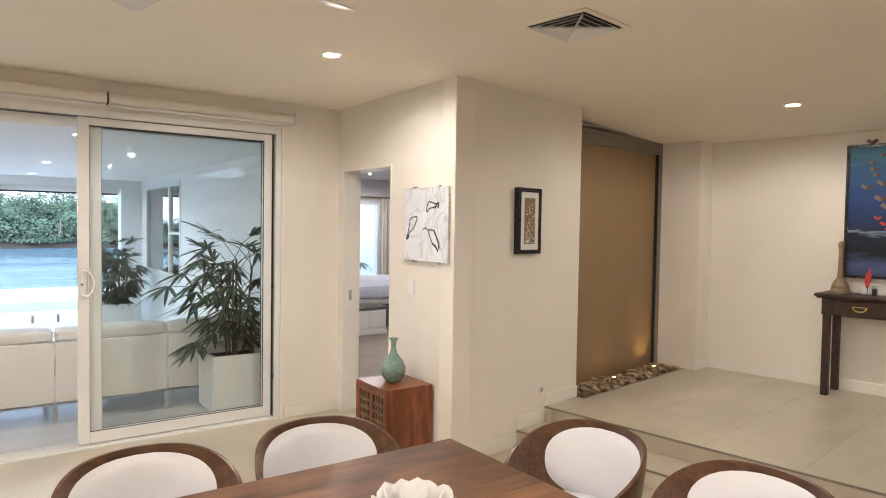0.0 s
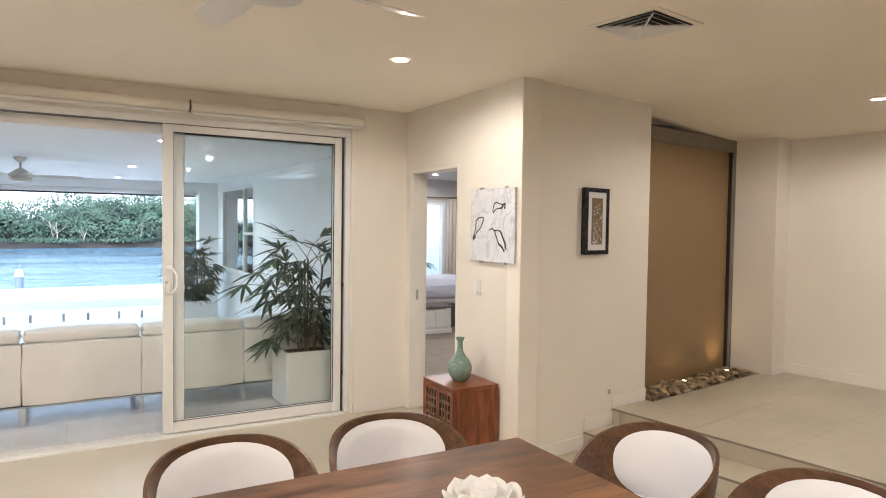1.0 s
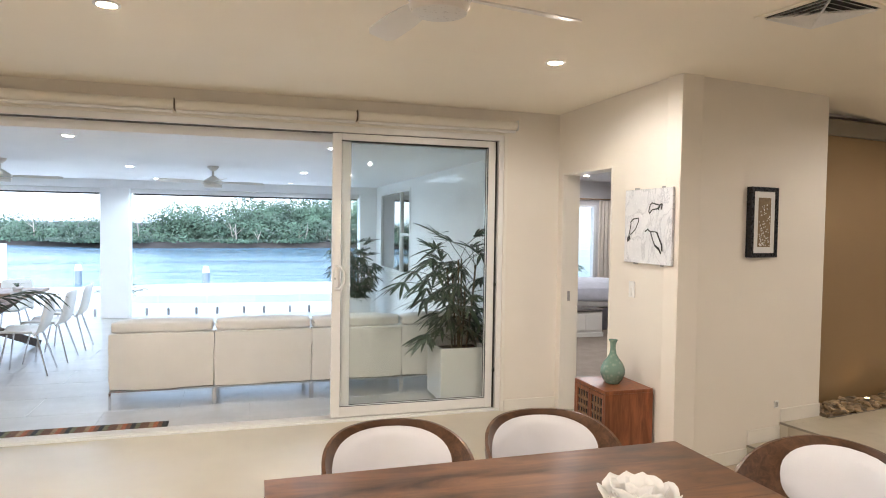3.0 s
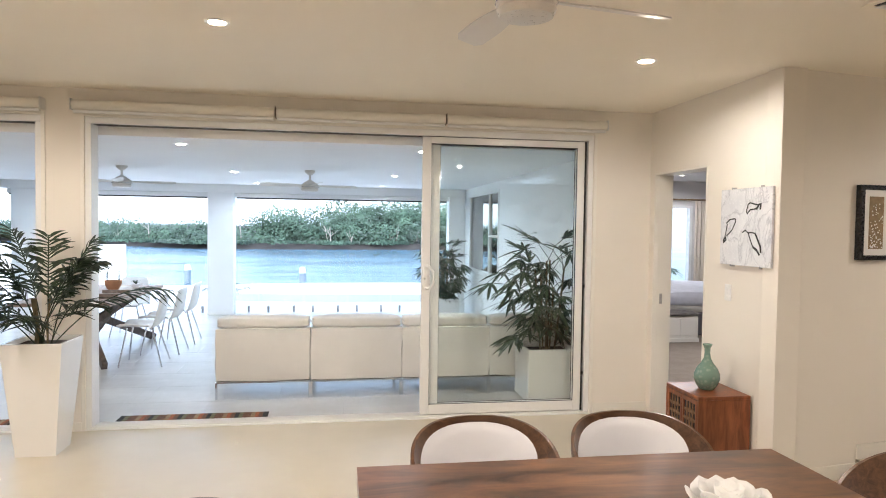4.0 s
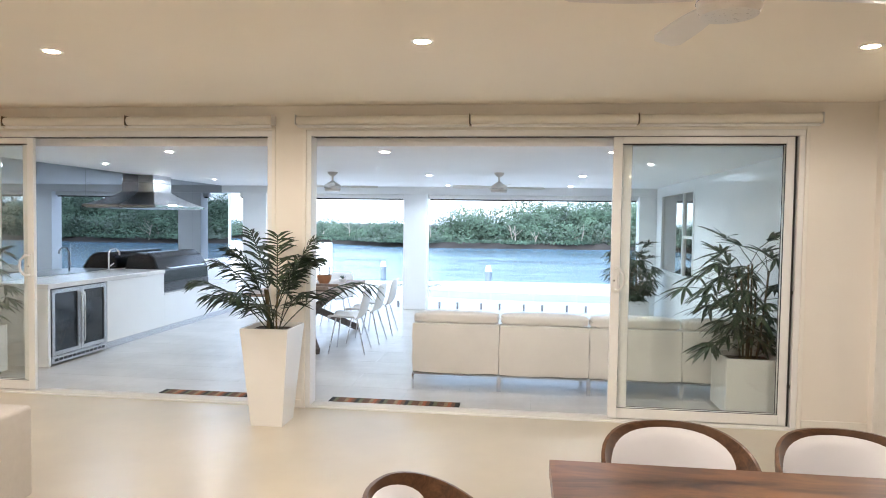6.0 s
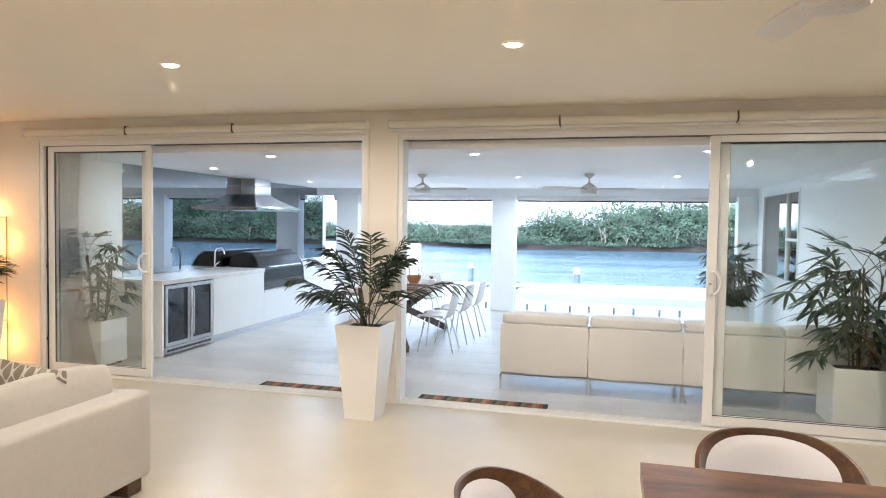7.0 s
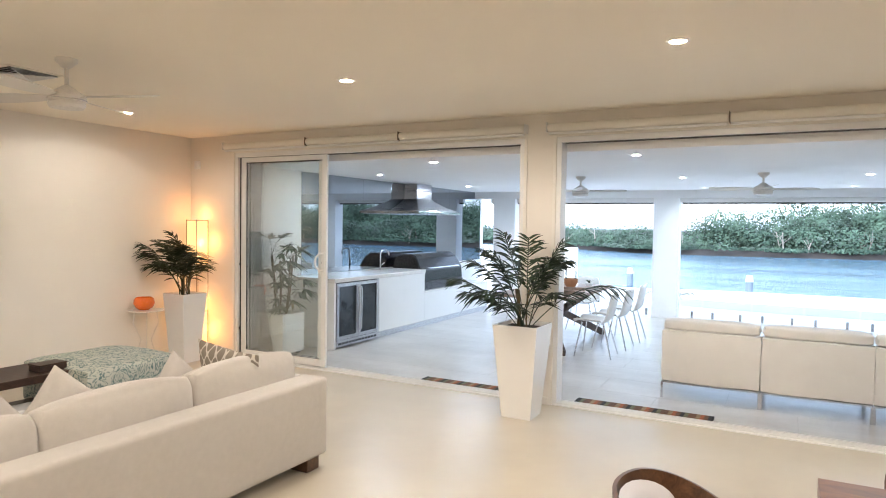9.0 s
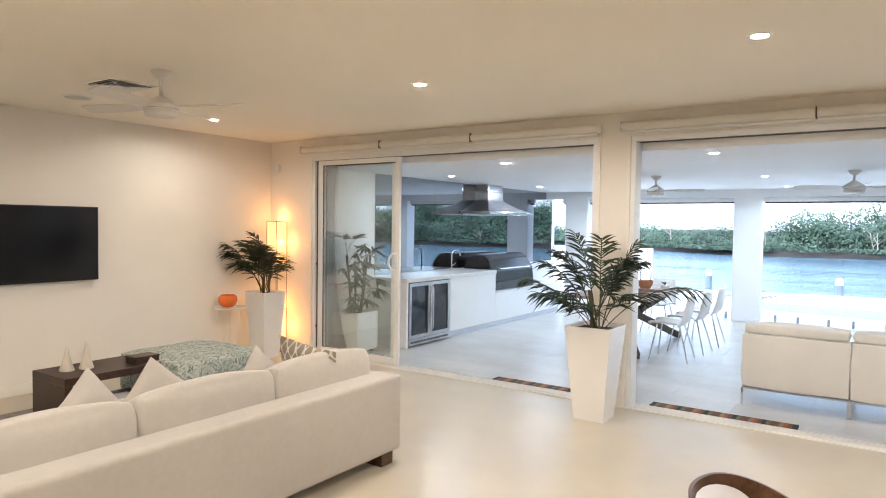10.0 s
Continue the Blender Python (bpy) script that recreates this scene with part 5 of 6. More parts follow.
def frond(bm, base, az, length, rise, droop, rng, leaf_l, leaf_w, pairs, bare=0.3):
    """A feather leaf: an arching midrib with drooping leaflets on both sides."""
    d = Vector((math.cos(az), math.sin(az), 0))
    pts = []
    for i in range(15):
        s = i / 14
        pts.append(base + d * (length * (s * math.cos(rise) + 0.10 * s * s)) + Vector((0, 0, length * (s * math.sin(rise) - droop * s ** 2.4))))
    tube(bm, pts, 0.0045, 5)
    side = Vector((-d.y, d.x, 0))
    for k in range(pairs):
        s = bare + (1 - bare) * (k + 0.5) / pairs
        f = s * 14
        i = min(13, int(f))
        p = pts[i].lerp(pts[i + 1], f - i)
        tan = (pts[i + 1] - pts[i]).normalized()
        ll = leaf_l * (0.55 + 0.75 * math.sin(math.pi * (0.15 + 0.8 * (s - bare) / (1 - bare)))) * rng.uniform(0.85, 1.12)
        for sg in (-1, 1):
            fw = rng.uniform(0.45, 1.0)
            dirn = (tan * fw + side * sg * 0.8 + Vector((0, 0, rng.uniform(-0.40, 0.25)))).normalized()
            nrm = dirn.cross(tan).normalized()
            wd = nrm.cross(dirn).normalized()
            rows = []
            for q, (a, wf) in enumerate(((0, 0.35), (0.35, 1.0), (0.7, 0.75), (1.0, 0.05))):
                c = p + dirn * (ll * a) + Vector((0, 0, -0.30 * ll * a * a))
                rows.append((bm.verts.new(c - wd * leaf_w * wf * 0.5), bm.verts.new(c + nrm * leaf_w * 0.12), bm.verts.new(c + wd * leaf_w * wf * 0.5)))
            for a, b in zip(rows, rows[1:]):
                bm.faces.new((a[0], a[1], b[1], b[0]))
                bm.faces.new((a[1], a[2], b[2], b[1]))
    return bm


def parlor_palm(at, seed, fronds, label):
    """fronds: azimuth (degrees), length, rise (degrees), droop."""
    t = thing("parlour_palm", label, "palm", at, group="indoor palms")
    rng = random.Random(seed)
    for az, ln, rise, droop in fronds:
        b = Vector((rng.uniform(-0.05, 0.05), rng.uniform(-0.05, 0.05), 0))
        part("frond", frond(B(), b, radians(az), ln, radians(rise), droop, rng, 0.195, 0.019, 21, 0.36), M["frond"], t)
    for k in range(6):
        a = rng.uniform(0, 6.28)
        part("cane", tube(B(), [(0.05 * math.cos(a), 0.05 * math.sin(a), -0.03), (0.04 * math.cos(a), 0.04 * math.sin(a), 0.15), (0.07 * math.cos(a), 0.07 * math.sin(a), 0.35)], 0.007, 6), M["stem"], t)
    return t


taper_planter((-1.15, 5.285, 0), "tall white tapered planter beside the wall pier")
parlor_palm((-1.15, 5.285, 0.75), 5, [(200, 0.95, 66, 0.30), (212, 0.86, 54, 0.30), (190, 1.0, 74, 0.28), (168, 1.0, 82, 0.16), (236, 0.72, 60, 0.38), (272, 0.62, 58, 0.44), (20, 1.06, 50, 0.42), (12, 0.95, 70, 0.30), (36, 1.0, 79, 0.22), (350, 0.92, 75, 0.28), (62, 0.9, 72, 0.28), (110, 1.0, 82, 0.2), (328, 0.7, 62, 0.38), (222, 0.95, 78, 0.26), (205, 0.7, 48, 0.3)], "dark green feathery palm in the tall planter")
taper_planter((-5.36, 5.30, 0), "tall white tapered planter in front of the lamp", 0.172, 0.118)
parlor_palm((-5.36, 5.30, 0.75), 9, [(a, n * 1.14, min(84, r + 9), d * 0.85) for a, n, r, d in ((225, 0.80, 58, 0.40), (240, 0.85, 60, 0.34), (255, 0.9, 74, 0.30), (270, 0.7, 58, 0.45), (300, 0.9, 66, 0.36), (318, 0.95, 58, 0.40), (332, 0.9, 52, 0.40), (20, 0.55, 60, 0.4), (220, 0.8, 66, 0.3), (310, 0.7, 70, 0.3), (285, 0.75, 72, 0.3), (340, 0.7, 62, 0.4), (210, 0.65, 55, 0.45))], "dark green feathery palm in the tall planter")


def lady_palm(at, seed, height, spread, label, xlim=(-9, 9), ylim=(-9, 99), count=62):
    """Several canes, each with fans of broad blades that hang outward from arching stalks."""
    t = thing("lady_palm", label, "palm", at, group="patio palms")
    rng = random.Random(seed)
    canes = []
    for k in range(6):
        a = 2 * math.pi * k / 6 + rng.uniform(-0.4, 0.4)
        r = rng.uniform(0.03, 0.09)
        foot, head = Vector((r * math.cos(a), r * math.sin(a), -0.03)), Vector((2.2 * r * math.cos(a), 2.2 * r * math.sin(a), height * rng.uniform(0.6, 0.92)))
        canes.append((foot, head))
        part("cane", tube(B(), [foot, foot.lerp(head, 0.5) + Vector((0.01, 0.01, 0)), head], 0.009, 6), M["stem"], t)
    inside = lambda v: xlim[0] < at[0] + v.x < xlim[1] and ylim[0] < at[1] + v.y < ylim[1]
    for k in range(count):
        level = k / (count - 1)
        foot, head = canes[k % 6]
        root = foot.lerp(head, min(1.0, 0.10 + 0.92 * level))
        bulge = 0.45 + 0.55 * math.sin(math.pi * (0.12 + 0.70 * level))
        for tries in range(14):
            az = rng.uniform(0, 2 * math.pi)
            reach = spread * bulge * rng.uniform(0.18, 0.72) * (0.92 ** tries)
            d = Vector((math.cos(az), math.sin(az), 0))
            hub = root + d * reach + Vector((0, 0, 0.10 + 0.16 * level - 0.10 * reach))
            if inside(hub + d * 0.12):
                break
        bm = B()
        tube(bm, [root, root.lerp(hub, 0.5) + Vector((0, 0, 0.05)), hub], 0.0032, 5)
        n = rng.randint(6, 9)
        for q in range(n):
            f = q / (n - 1) * 2 - 1
            a = az + radians(84) * f + rng.uniform(-0.07, 0.07)
            ll = spread * rng.uniform(0.30, 0.43) * (1 - 0.22 * abs(f))
            up = rng.uniform(-0.65, -0.08) + (0.95 if level > 0.88 else 0.0)
            dr = Vector((math.cos(a), math.sin(a), up)).normalized()
            if not inside(hub + dr * ll):
                ll *= 0.55
                if not inside(hub + dr * ll):
                    continue
            wd = Vector((-dr.y, dr.x, 0)).normalized()
            wd = (wd + Vector((0, 0, rng.uniform(-0.5, 0.5)))).normalized()
            rows = []
            for u, wf in ((0, 0.22), (0.18, 0.75), (0.45, 1.0), (0.72, 0.8), (0.92, 0.38), (1.0, 0.04)):
                c = hub + dr * (ll * u) + Vector((0, 0, -0.20 * ll * u * u))
                hw = 0.0185 * wf
                rows.append((bm.verts.new(c - wd * hw), bm.verts.new(c + Vector((0, 0, -0.004))), bm.verts.new(c + wd * hw)))
            for a_, b_ in zip(rows, rows[1:]):
                bm.faces.new((a_[0], a_[1], b_[1], b_[0]))
                bm.faces.new((a_[1], a_[2], b_[2], b_[1]))
        part("leaf_fan", bm, M["frond2"], t)
    return t


cube_planter((2.66, 6.03, -0.002), "white square planter behind the glass sash", 0.48, 0.46, 0.52)
lady_palm((2.90, 6.26, 0.46), 21, 1.02, 0.72, "broad-leaved lady palm in a white planter on the patio", (1.9, 3.28), (5.96, 7.4))
cube_planter((-4.985, 6.06, -0.002), "white square planter against the patio wall", 0.44, 0.40, 0.52)
lady_palm((-4.765, 6.26, 0.46), 33, 0.85, 0.55, "thin lady palm in a white planter on the patio", (-4.99, -4.0), (5.96, 7.2), 30)
lady_palm((8.0, 14.2, -0.03), 57, 1.25, 0.8, "dark leafy shrub outside the bedroom window", (6.5, 9.5), (13.0, 15.1), 30)
cube_planter((2.55, 11.35, -0.002), "white square planter by the patio window", 0.46, 0.46, 0.40)
lady_palm((2.78, 11.58, 0.34), 44, 0.92, 0.58, "bushy lady palm in a white planter by the window", (1.8, 3.28), (9, 12.4), 95)

# ---------------------------------------------------------------- patio things
osofa = thing("outdoor_sofa", "white modular outdoor sofa on a slim chrome frame, seen from behind", "sofa", (-0.20, 6.55, -0.002))
for k in range(4):
    a = 0.87 * k
    wd = 0.874
    mod = part("back", soft_box(B(), a, a + wd, 0.0, 0.16, 0.165, 0.665, 0.002, 0.010, 10), M["fabric"], osofa, "white fabric back", True)
    part("back_cushion", soft_box(B(), a + 0.015, a + wd - 0.015, 0.03, 0.22, 0.655, 0.775, 0.006, 0.022, 10), M["fabric"], mod, "", True)
    part("seat", soft_box(B(), a, a + wd, 0.16, 0.86, 0.17, 0.42, 0.008, 0.03, 8), M["fabric"], osofa, smooth=True)
    fr_ = part("frame", box(B(), a + 0.005, a + wd - 0.005, 0.01, 0.85, 0.148, 0.166, 0.003), M["chrome"], osofa, "chrome base frame")
    for x in (a + 0.012, a + wd - 0.012):
        for y in (0.02, 0.83):
            part("leg", box(B(), x - 0.010, x + 0.010, y - 0.010, y + 0.010, 0.0, 0.15), M["chrome"], fr_)


def door_mat(x0, x1, y0, y1):
    t = thing("door_mat", "flat door mat with orange, brown and cream stripes", "mat", (x0, y0, -0.002), group="door mats")
    rng = random.Random(2)
    n = 36
    w = (x1 - x0) / n
    cols = ["mat_rust", "mat_black", "mat_cream", "mat_brown", "mat_olive", "mat_red"]
    seq = [1, 3, 2, 3, 1, 4, 3, 0, 3, 1, 3, 2, 3, 5, 1, 3, 4, 0]
    for k in range(n):
        part("stripe", box(B(), k * w, (k + 1) * w, 0, y1 - y0, 0.0, 0.012), M[cols[seq[(k * 5 + k // 7) % 18]]], t)
    part("border", box(B(), -0.008, 0.0, 0, y1 - y0, 0.0, 0.013), M["mat_black"], t)
    part("border", box(B(), x1 - x0, x1 - x0 + 0.008, 0, y1 - y0, 0.0, 0.013), M["mat_black"], t)


for nm, c in (("mat_rust", (0.30, 0.085, 0.03)), ("mat_black", (0.02, 0.018, 0.016)), ("mat_cream", (0.26, 0.17, 0.09)), ("mat_brown", (0.13, 0.06, 0.03)), ("mat_olive", (0.13, 0.12, 0.06)), ("mat_red", (0.24, 0.04, 0.025))):
    M[nm] = mat(nm, c, 0.95, vary=0.25, scale=30, grain=300, bump=0.4)
door_mat(-0.86, 0.33, 5.89, 6.08)
door_mat(-2.52, -1.45, 5.89, 6.08)

# outdoor kitchen
M["bench"] = mat("white_joinery", (0.80, 0.80, 0.79), 0.22, vary=0.015, scale=2, grain=60, bump=0.01, coat=0.2)
M["stonetop"] = mat("white_engineered_stone", (0.74, 0.73, 0.71), 0.18, vary=0.06, scale=20)
kit = thing("outdoor_kitchen", "white outdoor kitchen bench with a stone top and stepped end", "kitchen bench", (-4.30, 6.75, -0.002))
part("end_panel", box(B(), -0.69, 0.0, 0.0, 0.04, 0.0, 0.87, 0.002), M["bench"], kit)
part("toe_kick", box(B(), -0.66, -0.06, 1.05, 4.95, 0.0, 0.10), M["steel"], kit, "grey recessed plinth")
y = 1.04
for wd, top in ((1.32, 0.868), (1.24, 0.55), (1.24, 0.55)):
    part("cupboard_front", box(B(), -0.02, 0.0, y + 0.0004, y + wd - 0.0004, 0.10, top, 0.002), M["bench"], kit)
    part("carcass", box(B(), -0.69, -0.022, y, y + wd, 0.10, top), M["bench"], kit)
    y += wd
part("worktop", box(B(), -0.69, 0.015, -0.01, 2.37, 0.87, 0.925, 0.004), M["stonetop"], kit, "pale stone worktop")
part("low_ledge", box(B(), -0.69, 0.01, 2.37, y + 0.01, 0.55, 0.575, 0.003), M["stonetop"], kit, "low stone ledge under the grill")
fridge = thing("wine_fridge", "double-door stainless wine fridge built into the bench", "fridge", (-4.30, 6.80, 0.0))
part("body", box(B(), -0.6, -0.02, 0.0, 0.97, 0.02, 0.86), M["black"], fridge)
for k in range(2):
    y0 = 0.005 + 0.485 * k
    d = part("door", box(B(), -0.02, -0.006, y0, y0 + 0.475, 0.11, 0.855), M["smoke_door"], fridge, "dark glass door")
    bm = B()
    for a, b, c, e in ((y0, y0 + 0.045, 0.11, 0.855), (y0 + 0.43, y0 + 0.475, 0.11, 0.855), (y0 + 0.045, y0 + 0.43, 0.11, 0.155), (y0 + 0.045, y0 + 0.43, 0.81, 0.855)):
        box(bm, -0.008, 0.008, a, b, c, e, 0.002)
    part("door_frame", bm, M["steel"], d)
    hy = y0 + (0.452 if k == 0 else 0.022)
    part("handle", tube(B(), [(0.008, hy, 0.20), (0.035, hy, 0.21), (0.04, hy, 0.25), (0.04, hy, 0.74), (0.035, hy, 0.78), (0.008, hy, 0.79)], 0.009), M["chrome"], d, smooth=True)
part("grille", box(B(), -0.02, 0.004, 0.0, 0.97, 0.02, 0.10, 0.002), M["steel"], fridge)
for k in range(12):
    part("grille_slot", box(B(), 0.004, 0.006, 0.04 + 0.075 * k, 0.10 + 0.075 * k, 0.045, 0.075), M["seal_and_shade"], fridge)


M["bbq"] = mat("gloss_black_hood", (0.008, 0.008, 0.009), 0.22, vary=0.05, bump=0.0, rvary=0.02)


def grill(at, w, d, h_, label):
    t = thing("barbecue", label, "barbecue", at, group="barbecues")
    bm = B()
    prof = [(0.0, 0.0), (0.02, h_ * 0.45), (0.12, h_ * 0.86), (0.22, h_), (d - 0.18, h_), (d - 0.05, h_ * 0.8), (d, 0.0)]
    a = [bm.verts.new((-x, 0.0 + (0.05 if z > h_ * 0.7 else 0.0), z)) for x, z in prof]
    b = [bm.verts.new((-x, w - (0.05 if z > h_ * 0.7 else 0.0), z)) for x, z in prof]
    for i in range(len(prof) - 1):
        bm.faces.new((a[i], a[i + 1], b[i + 1], b[i]))
    bm.faces.new(list(reversed(a)))
    bm.faces.new(b)
    bm.faces.new((a[0], b[0], b[-1], a[-1]))
    bmesh.ops.bevel(bm, geom=bm.edges[:], offset=0.018, segments=2, affect="EDGES", profile=0.5)
    part("hood", bm, M["bbq"], t, "glossy black hood")
    part("handle", tube(B(), [(-0.03, w * 0.15, h_ * 0.52), (0.03, w * 0.15, h_ * 0.5), (0.03, w * 0.85, h_ * 0.5), (-0.03, w * 0.85, h_ * 0.52)], 0.011), M["chrome"], t, smooth=True)
    return t


g2 = grill((-4.38, 9.14, 0.70), 1.50, 0.60, 0.46, "black hooded barbecue set into the low bench")
part("firebox", box(B(), -0.60, 0.0, 0.0, 1.5, -0.127, 0.0, 0.006), M["black"], g2)
tap = thing("bench_tap", "curved chrome tap on the kitchen bench", "tap", (-4.72, 8.45, 0.923))
part("spout", tube(B(), [(0, 0, 0), (0, 0, 0.26), (0.03, 0, 0.32), (0.10, 0, 0.33), (0.15, 0, 0.28), (0.155, 0, 0.24)], 0.012), M["chrome"], tap, smooth=True)
part("lever", tube(B(), [(0, 0.02, 0.08), (0.02, 0.08, 0.12)], 0.007), M["chrome"], tap, smooth=True)
mir = thing("mirror_splashback", "grey tinted mirror splashback above the outdoor kitchen", "mirror", (-5.02, 6.94, 0.925))
mmr = bpy.data.materials.new("grey_mirror")
mmr.use_nodes = True
b_ = mmr.node_tree.nodes["Principled BSDF"]
b_.inputs["Base Color"].default_value, b_.inputs["Metallic"].default_value, b_.inputs["Roughness"].default_value = (0.33, 0.355, 0.38, 1), 1.0, 0.012
for k in range(4):
    part("sheet", box(B(), 0.0, 0.008, k * 1.45 + 0.001, (k + 1) * 1.45 - 0.001, 0, PC - 0.927), mmr, mir)
hood = thing("range_hood", "large flared stainless range hood fixed to the mirrored patio wall", "range hood", (-5.008, 9.86, PC))


def half_loft(levels):
    """Flares from the wall (x = 0) outward: depth, half width, height."""
    bm = B()
    rings = [[bm.verts.new((x, sy * b_, z)) for x, sy in ((0.0, -1), (a_, -1), (a_, 1), (0.0, 1))] for a_, b_, z in levels]
    for p, q in zip(rings, rings[1:]):
        for i in range(4):
            bm.faces.new((p[i], p[(i + 1) % 4], q[(i + 1) % 4], q[i]))
    bm.faces.new(list(reversed(rings[0])))
    bm.faces.new(rings[-1])
    return bm


part("neck", half_loft([(0.25, 0.25, 0.0), (0.25, 0.25, -0.135)]), M["steel"], hood)
part("neck_sleeve", half_loft([(0.256, 0.256, -0.13), (0.256, 0.256, -0.27)]), M["steel"], hood)
part("neck_band", half_loft([(0.26, 0.26, -0.118), (0.26, 0.26, -0.132)]), M["chrome"], hood)
part("canopy", half_loft([(0.26, 0.26, -0.26), (0.28, 0.29, -0.285), (0.335, 0.38, -0.335), (0.42, 0.52, -0.395), (0.51, 0.66, -0.445), (0.57, 0.74, -0.475)]), M["steel"], hood, "flared steel canopy")
part("rim", half_loft([(0.572, 0.742, -0.473), (0.575, 0.745, -0.478), (0.575, 0.745, -0.510), (0.55, 0.72, -0.513)]), M["chrome"], hood)
for k in range(2):
    part("filter", box(B(), 0.03, 0.53, -0.70 + 0.71 * k, -0.01 + 0.71 * k, -0.523, -0.514, 0.003), M["steel"], hood, "brushed mesh filter")

# outdoor table and chairs
od = thing("outdoor_table", "weathered timber outdoor table on crossed legs", "table", (-2.05, 9.0, -0.002))
for k in range(7):
    x0 = -0.52 + k * 1.04 / 7
    part("plank", box(B(), x0 + 0.002, x0 + 1.04 / 7 - 0.002, -1.12, 1.12, 0.715, 0.755, 0.003), M["teak"], od)
part("rail", box(B(), -0.04, 0.04, -0.9, 0.9, 0.66, 0.715, 0.003), M["teak"], od)
M["darkteak"] = wood("dark_crossed_leg", (0.07, 0.05, 0.04), (0.17, 0.13, 0.11), (8, 8, 1), 0.5)
for y0, y1 in ((-1.0, 0.35), (1.0, -0.35)):
    for sg in (-1, 1):
        bm = B()
        box(bm, -0.045, 0.045, -0.03, 0.03, -0.5, 0.5, 0.004)
        p, q = Vector((sg * 0.42, y0, 0.03)), Vector((-sg * 0.36, y1, 0.70))
        d = q - p
        bmesh.ops.transform(bm, matrix=Matrix.Translation((p + q) / 2) @ d.to_track_quat("Z", "X").to_matrix().to_4x4() @ Matrix.Diagonal((1, 1, d.length, 1)), verts=bm.verts[:])
        part("cross_leg", bm, M["darkteak"], od)


def shell_chair(at, turn):
    """Local: the sitter faces -y."""
    t = thing("shell_chair", "white moulded shell chair on thin chrome legs", "chair", at, turn, "chairs round the outdoor table")
    bm = B()
    n, m_ = 12, 16
    prof = [(-0.24, 0.435), (-0.20, 0.45), (-0.1, 0.447), (0.0, 0.44), (0.10, 0.438), (0.16, 0.45), (0.20, 0.50), (0.225, 0.58), (0.245, 0.68), (0.262, 0.78), (0.27, 0.83)]
    rows = []
    for i, (y, z) in enumerate(prof):
        s = i / (len(prof) - 1)
        hw = 0.215 + 0.015 * math.sin(s * math.pi) - 0.035 * max(0, s - 0.75) * 4
        row = []
        for j in range(n + 1):
            u = 2 * j / n - 1
            curl = 0.035 * u ** 4
            yy, zz = (y, z + curl) if s < 0.5 else (y - curl * 1.3, z - 0.02 * u ** 4)
            row.append((Vector((u * hw, yy, zz))))
        rows.append(row)
    a = [[bm.verts.new(p) for p in r] for r in rows]
    for i in range(len(rows) - 1):
        for j in range(n):
            bm.faces.new((a[i][j], a[i + 1][j], a[i + 1][j + 1], a[i][j + 1]))
    sh = part("shell", bm, M["plastic"], t, "white moulded shell", True)
    so = sh.modifiers.new("thickness", "SOLIDIFY")
    so.thickness = 0.010
    for sx in (-1, 1):
        for y0, y1 in ((-0.15, -0.22), (0.12, 0.24)):
            part("leg", cyl(B(), (sx * 0.13, y0, 0.437), (sx * 0.22, y1, 0.0), 0.010, 0.008, 10), M["chrome"], t, smooth=True)
    return t


sc = shell_chair((-1.30, 8.30, -0.002), -88)
for x, y, a in ((-1.25, 9.0, -92), (-1.22, 9.72, -90), (-2.85, 9.7, 88), (-2.05, 10.35, 0)):
    copy_thing(sc, pose(x, y, -0.002, 0, 0, a))
t = new("terracotta_pot", mesh("terracotta_pot", lathe(B(), [(0.05, 0.0), (0.07, 0.02), (0.10, 0.08), (0.105, 0.13), (0.095, 0.135), (0.08, 0.05), (0.0, 0.03)], 28), mat("terracotta", (0.42, 0.19, 0.09), 0.6, vary=0.12, scale=12), True))
t.matrix_world = pose(-1.95, 9.3, 0.753)
tagged(t, "round terracotta bowl on the outdoor table", "bowl")
t = new("glass_jar", mesh("glass_jar", lathe(B(), [(0.075, 0.10), (0.085, 0.14), (0.085, 0.25), (0.08, 0.25), (0.08, 0.14), (0.07, 0.105)], 28), M["glass"], True))
t.matrix_world = pose(-1.95, 9.3, 0.753)
tagged(t, "clear glass candle jar in the terracotta bowl", "jar")
t = thing("table_plant", "small green potted plant on the outdoor table", "plant", (-1.80, 9.75, 0.753))
part("pot", lathe(B(), [(0.05, 0.0), (0.06, 0.04), (0.055, 0.05), (0.0, 0.04)], 20), M["plastic"], t, smooth=True)
rng = random.Random(6)
for k in range(10):
    bm = B()
    a = rng.uniform(0, 6.28)
    d = Vector((math.cos(a), math.sin(a), 0))
    w_ = Vector((-d.y, d.x, 0)) * 0.012
    pts = [Vector((0, 0, 0.04)), d * 0.05 + Vector((0, 0, 0.09)), d * 0.10 + Vector((0, 0, 0.08))]
    vs = [(bm.verts.new(p - w_), bm.verts.new(p + w_)) for p in pts[:2]]
    tip = bm.verts.new(pts[2])
    bm.faces.new((vs[0][0], vs[0][1], vs[1][1], vs[1][0]))
    bm.faces.new((vs[1][0], vs[1][1], tip))
    part("leaf", bm, M["frond2"], t)
t = thing("serving_tray", "low timber tray on the outdoor table", "tray", (-1.75, 8.55, 0.753))
part("base", box(B(), -0.16, 0.16, -0.24, 0.24, 0, 0.02, 0.003), M["teak"], t)
for y0 in (-0.24, 0.22):
    part("rim", box(B(), -0.16, 0.16, y0, y0 + 0.02, 0.02, 0.06, 0.003), M["teak"], t)

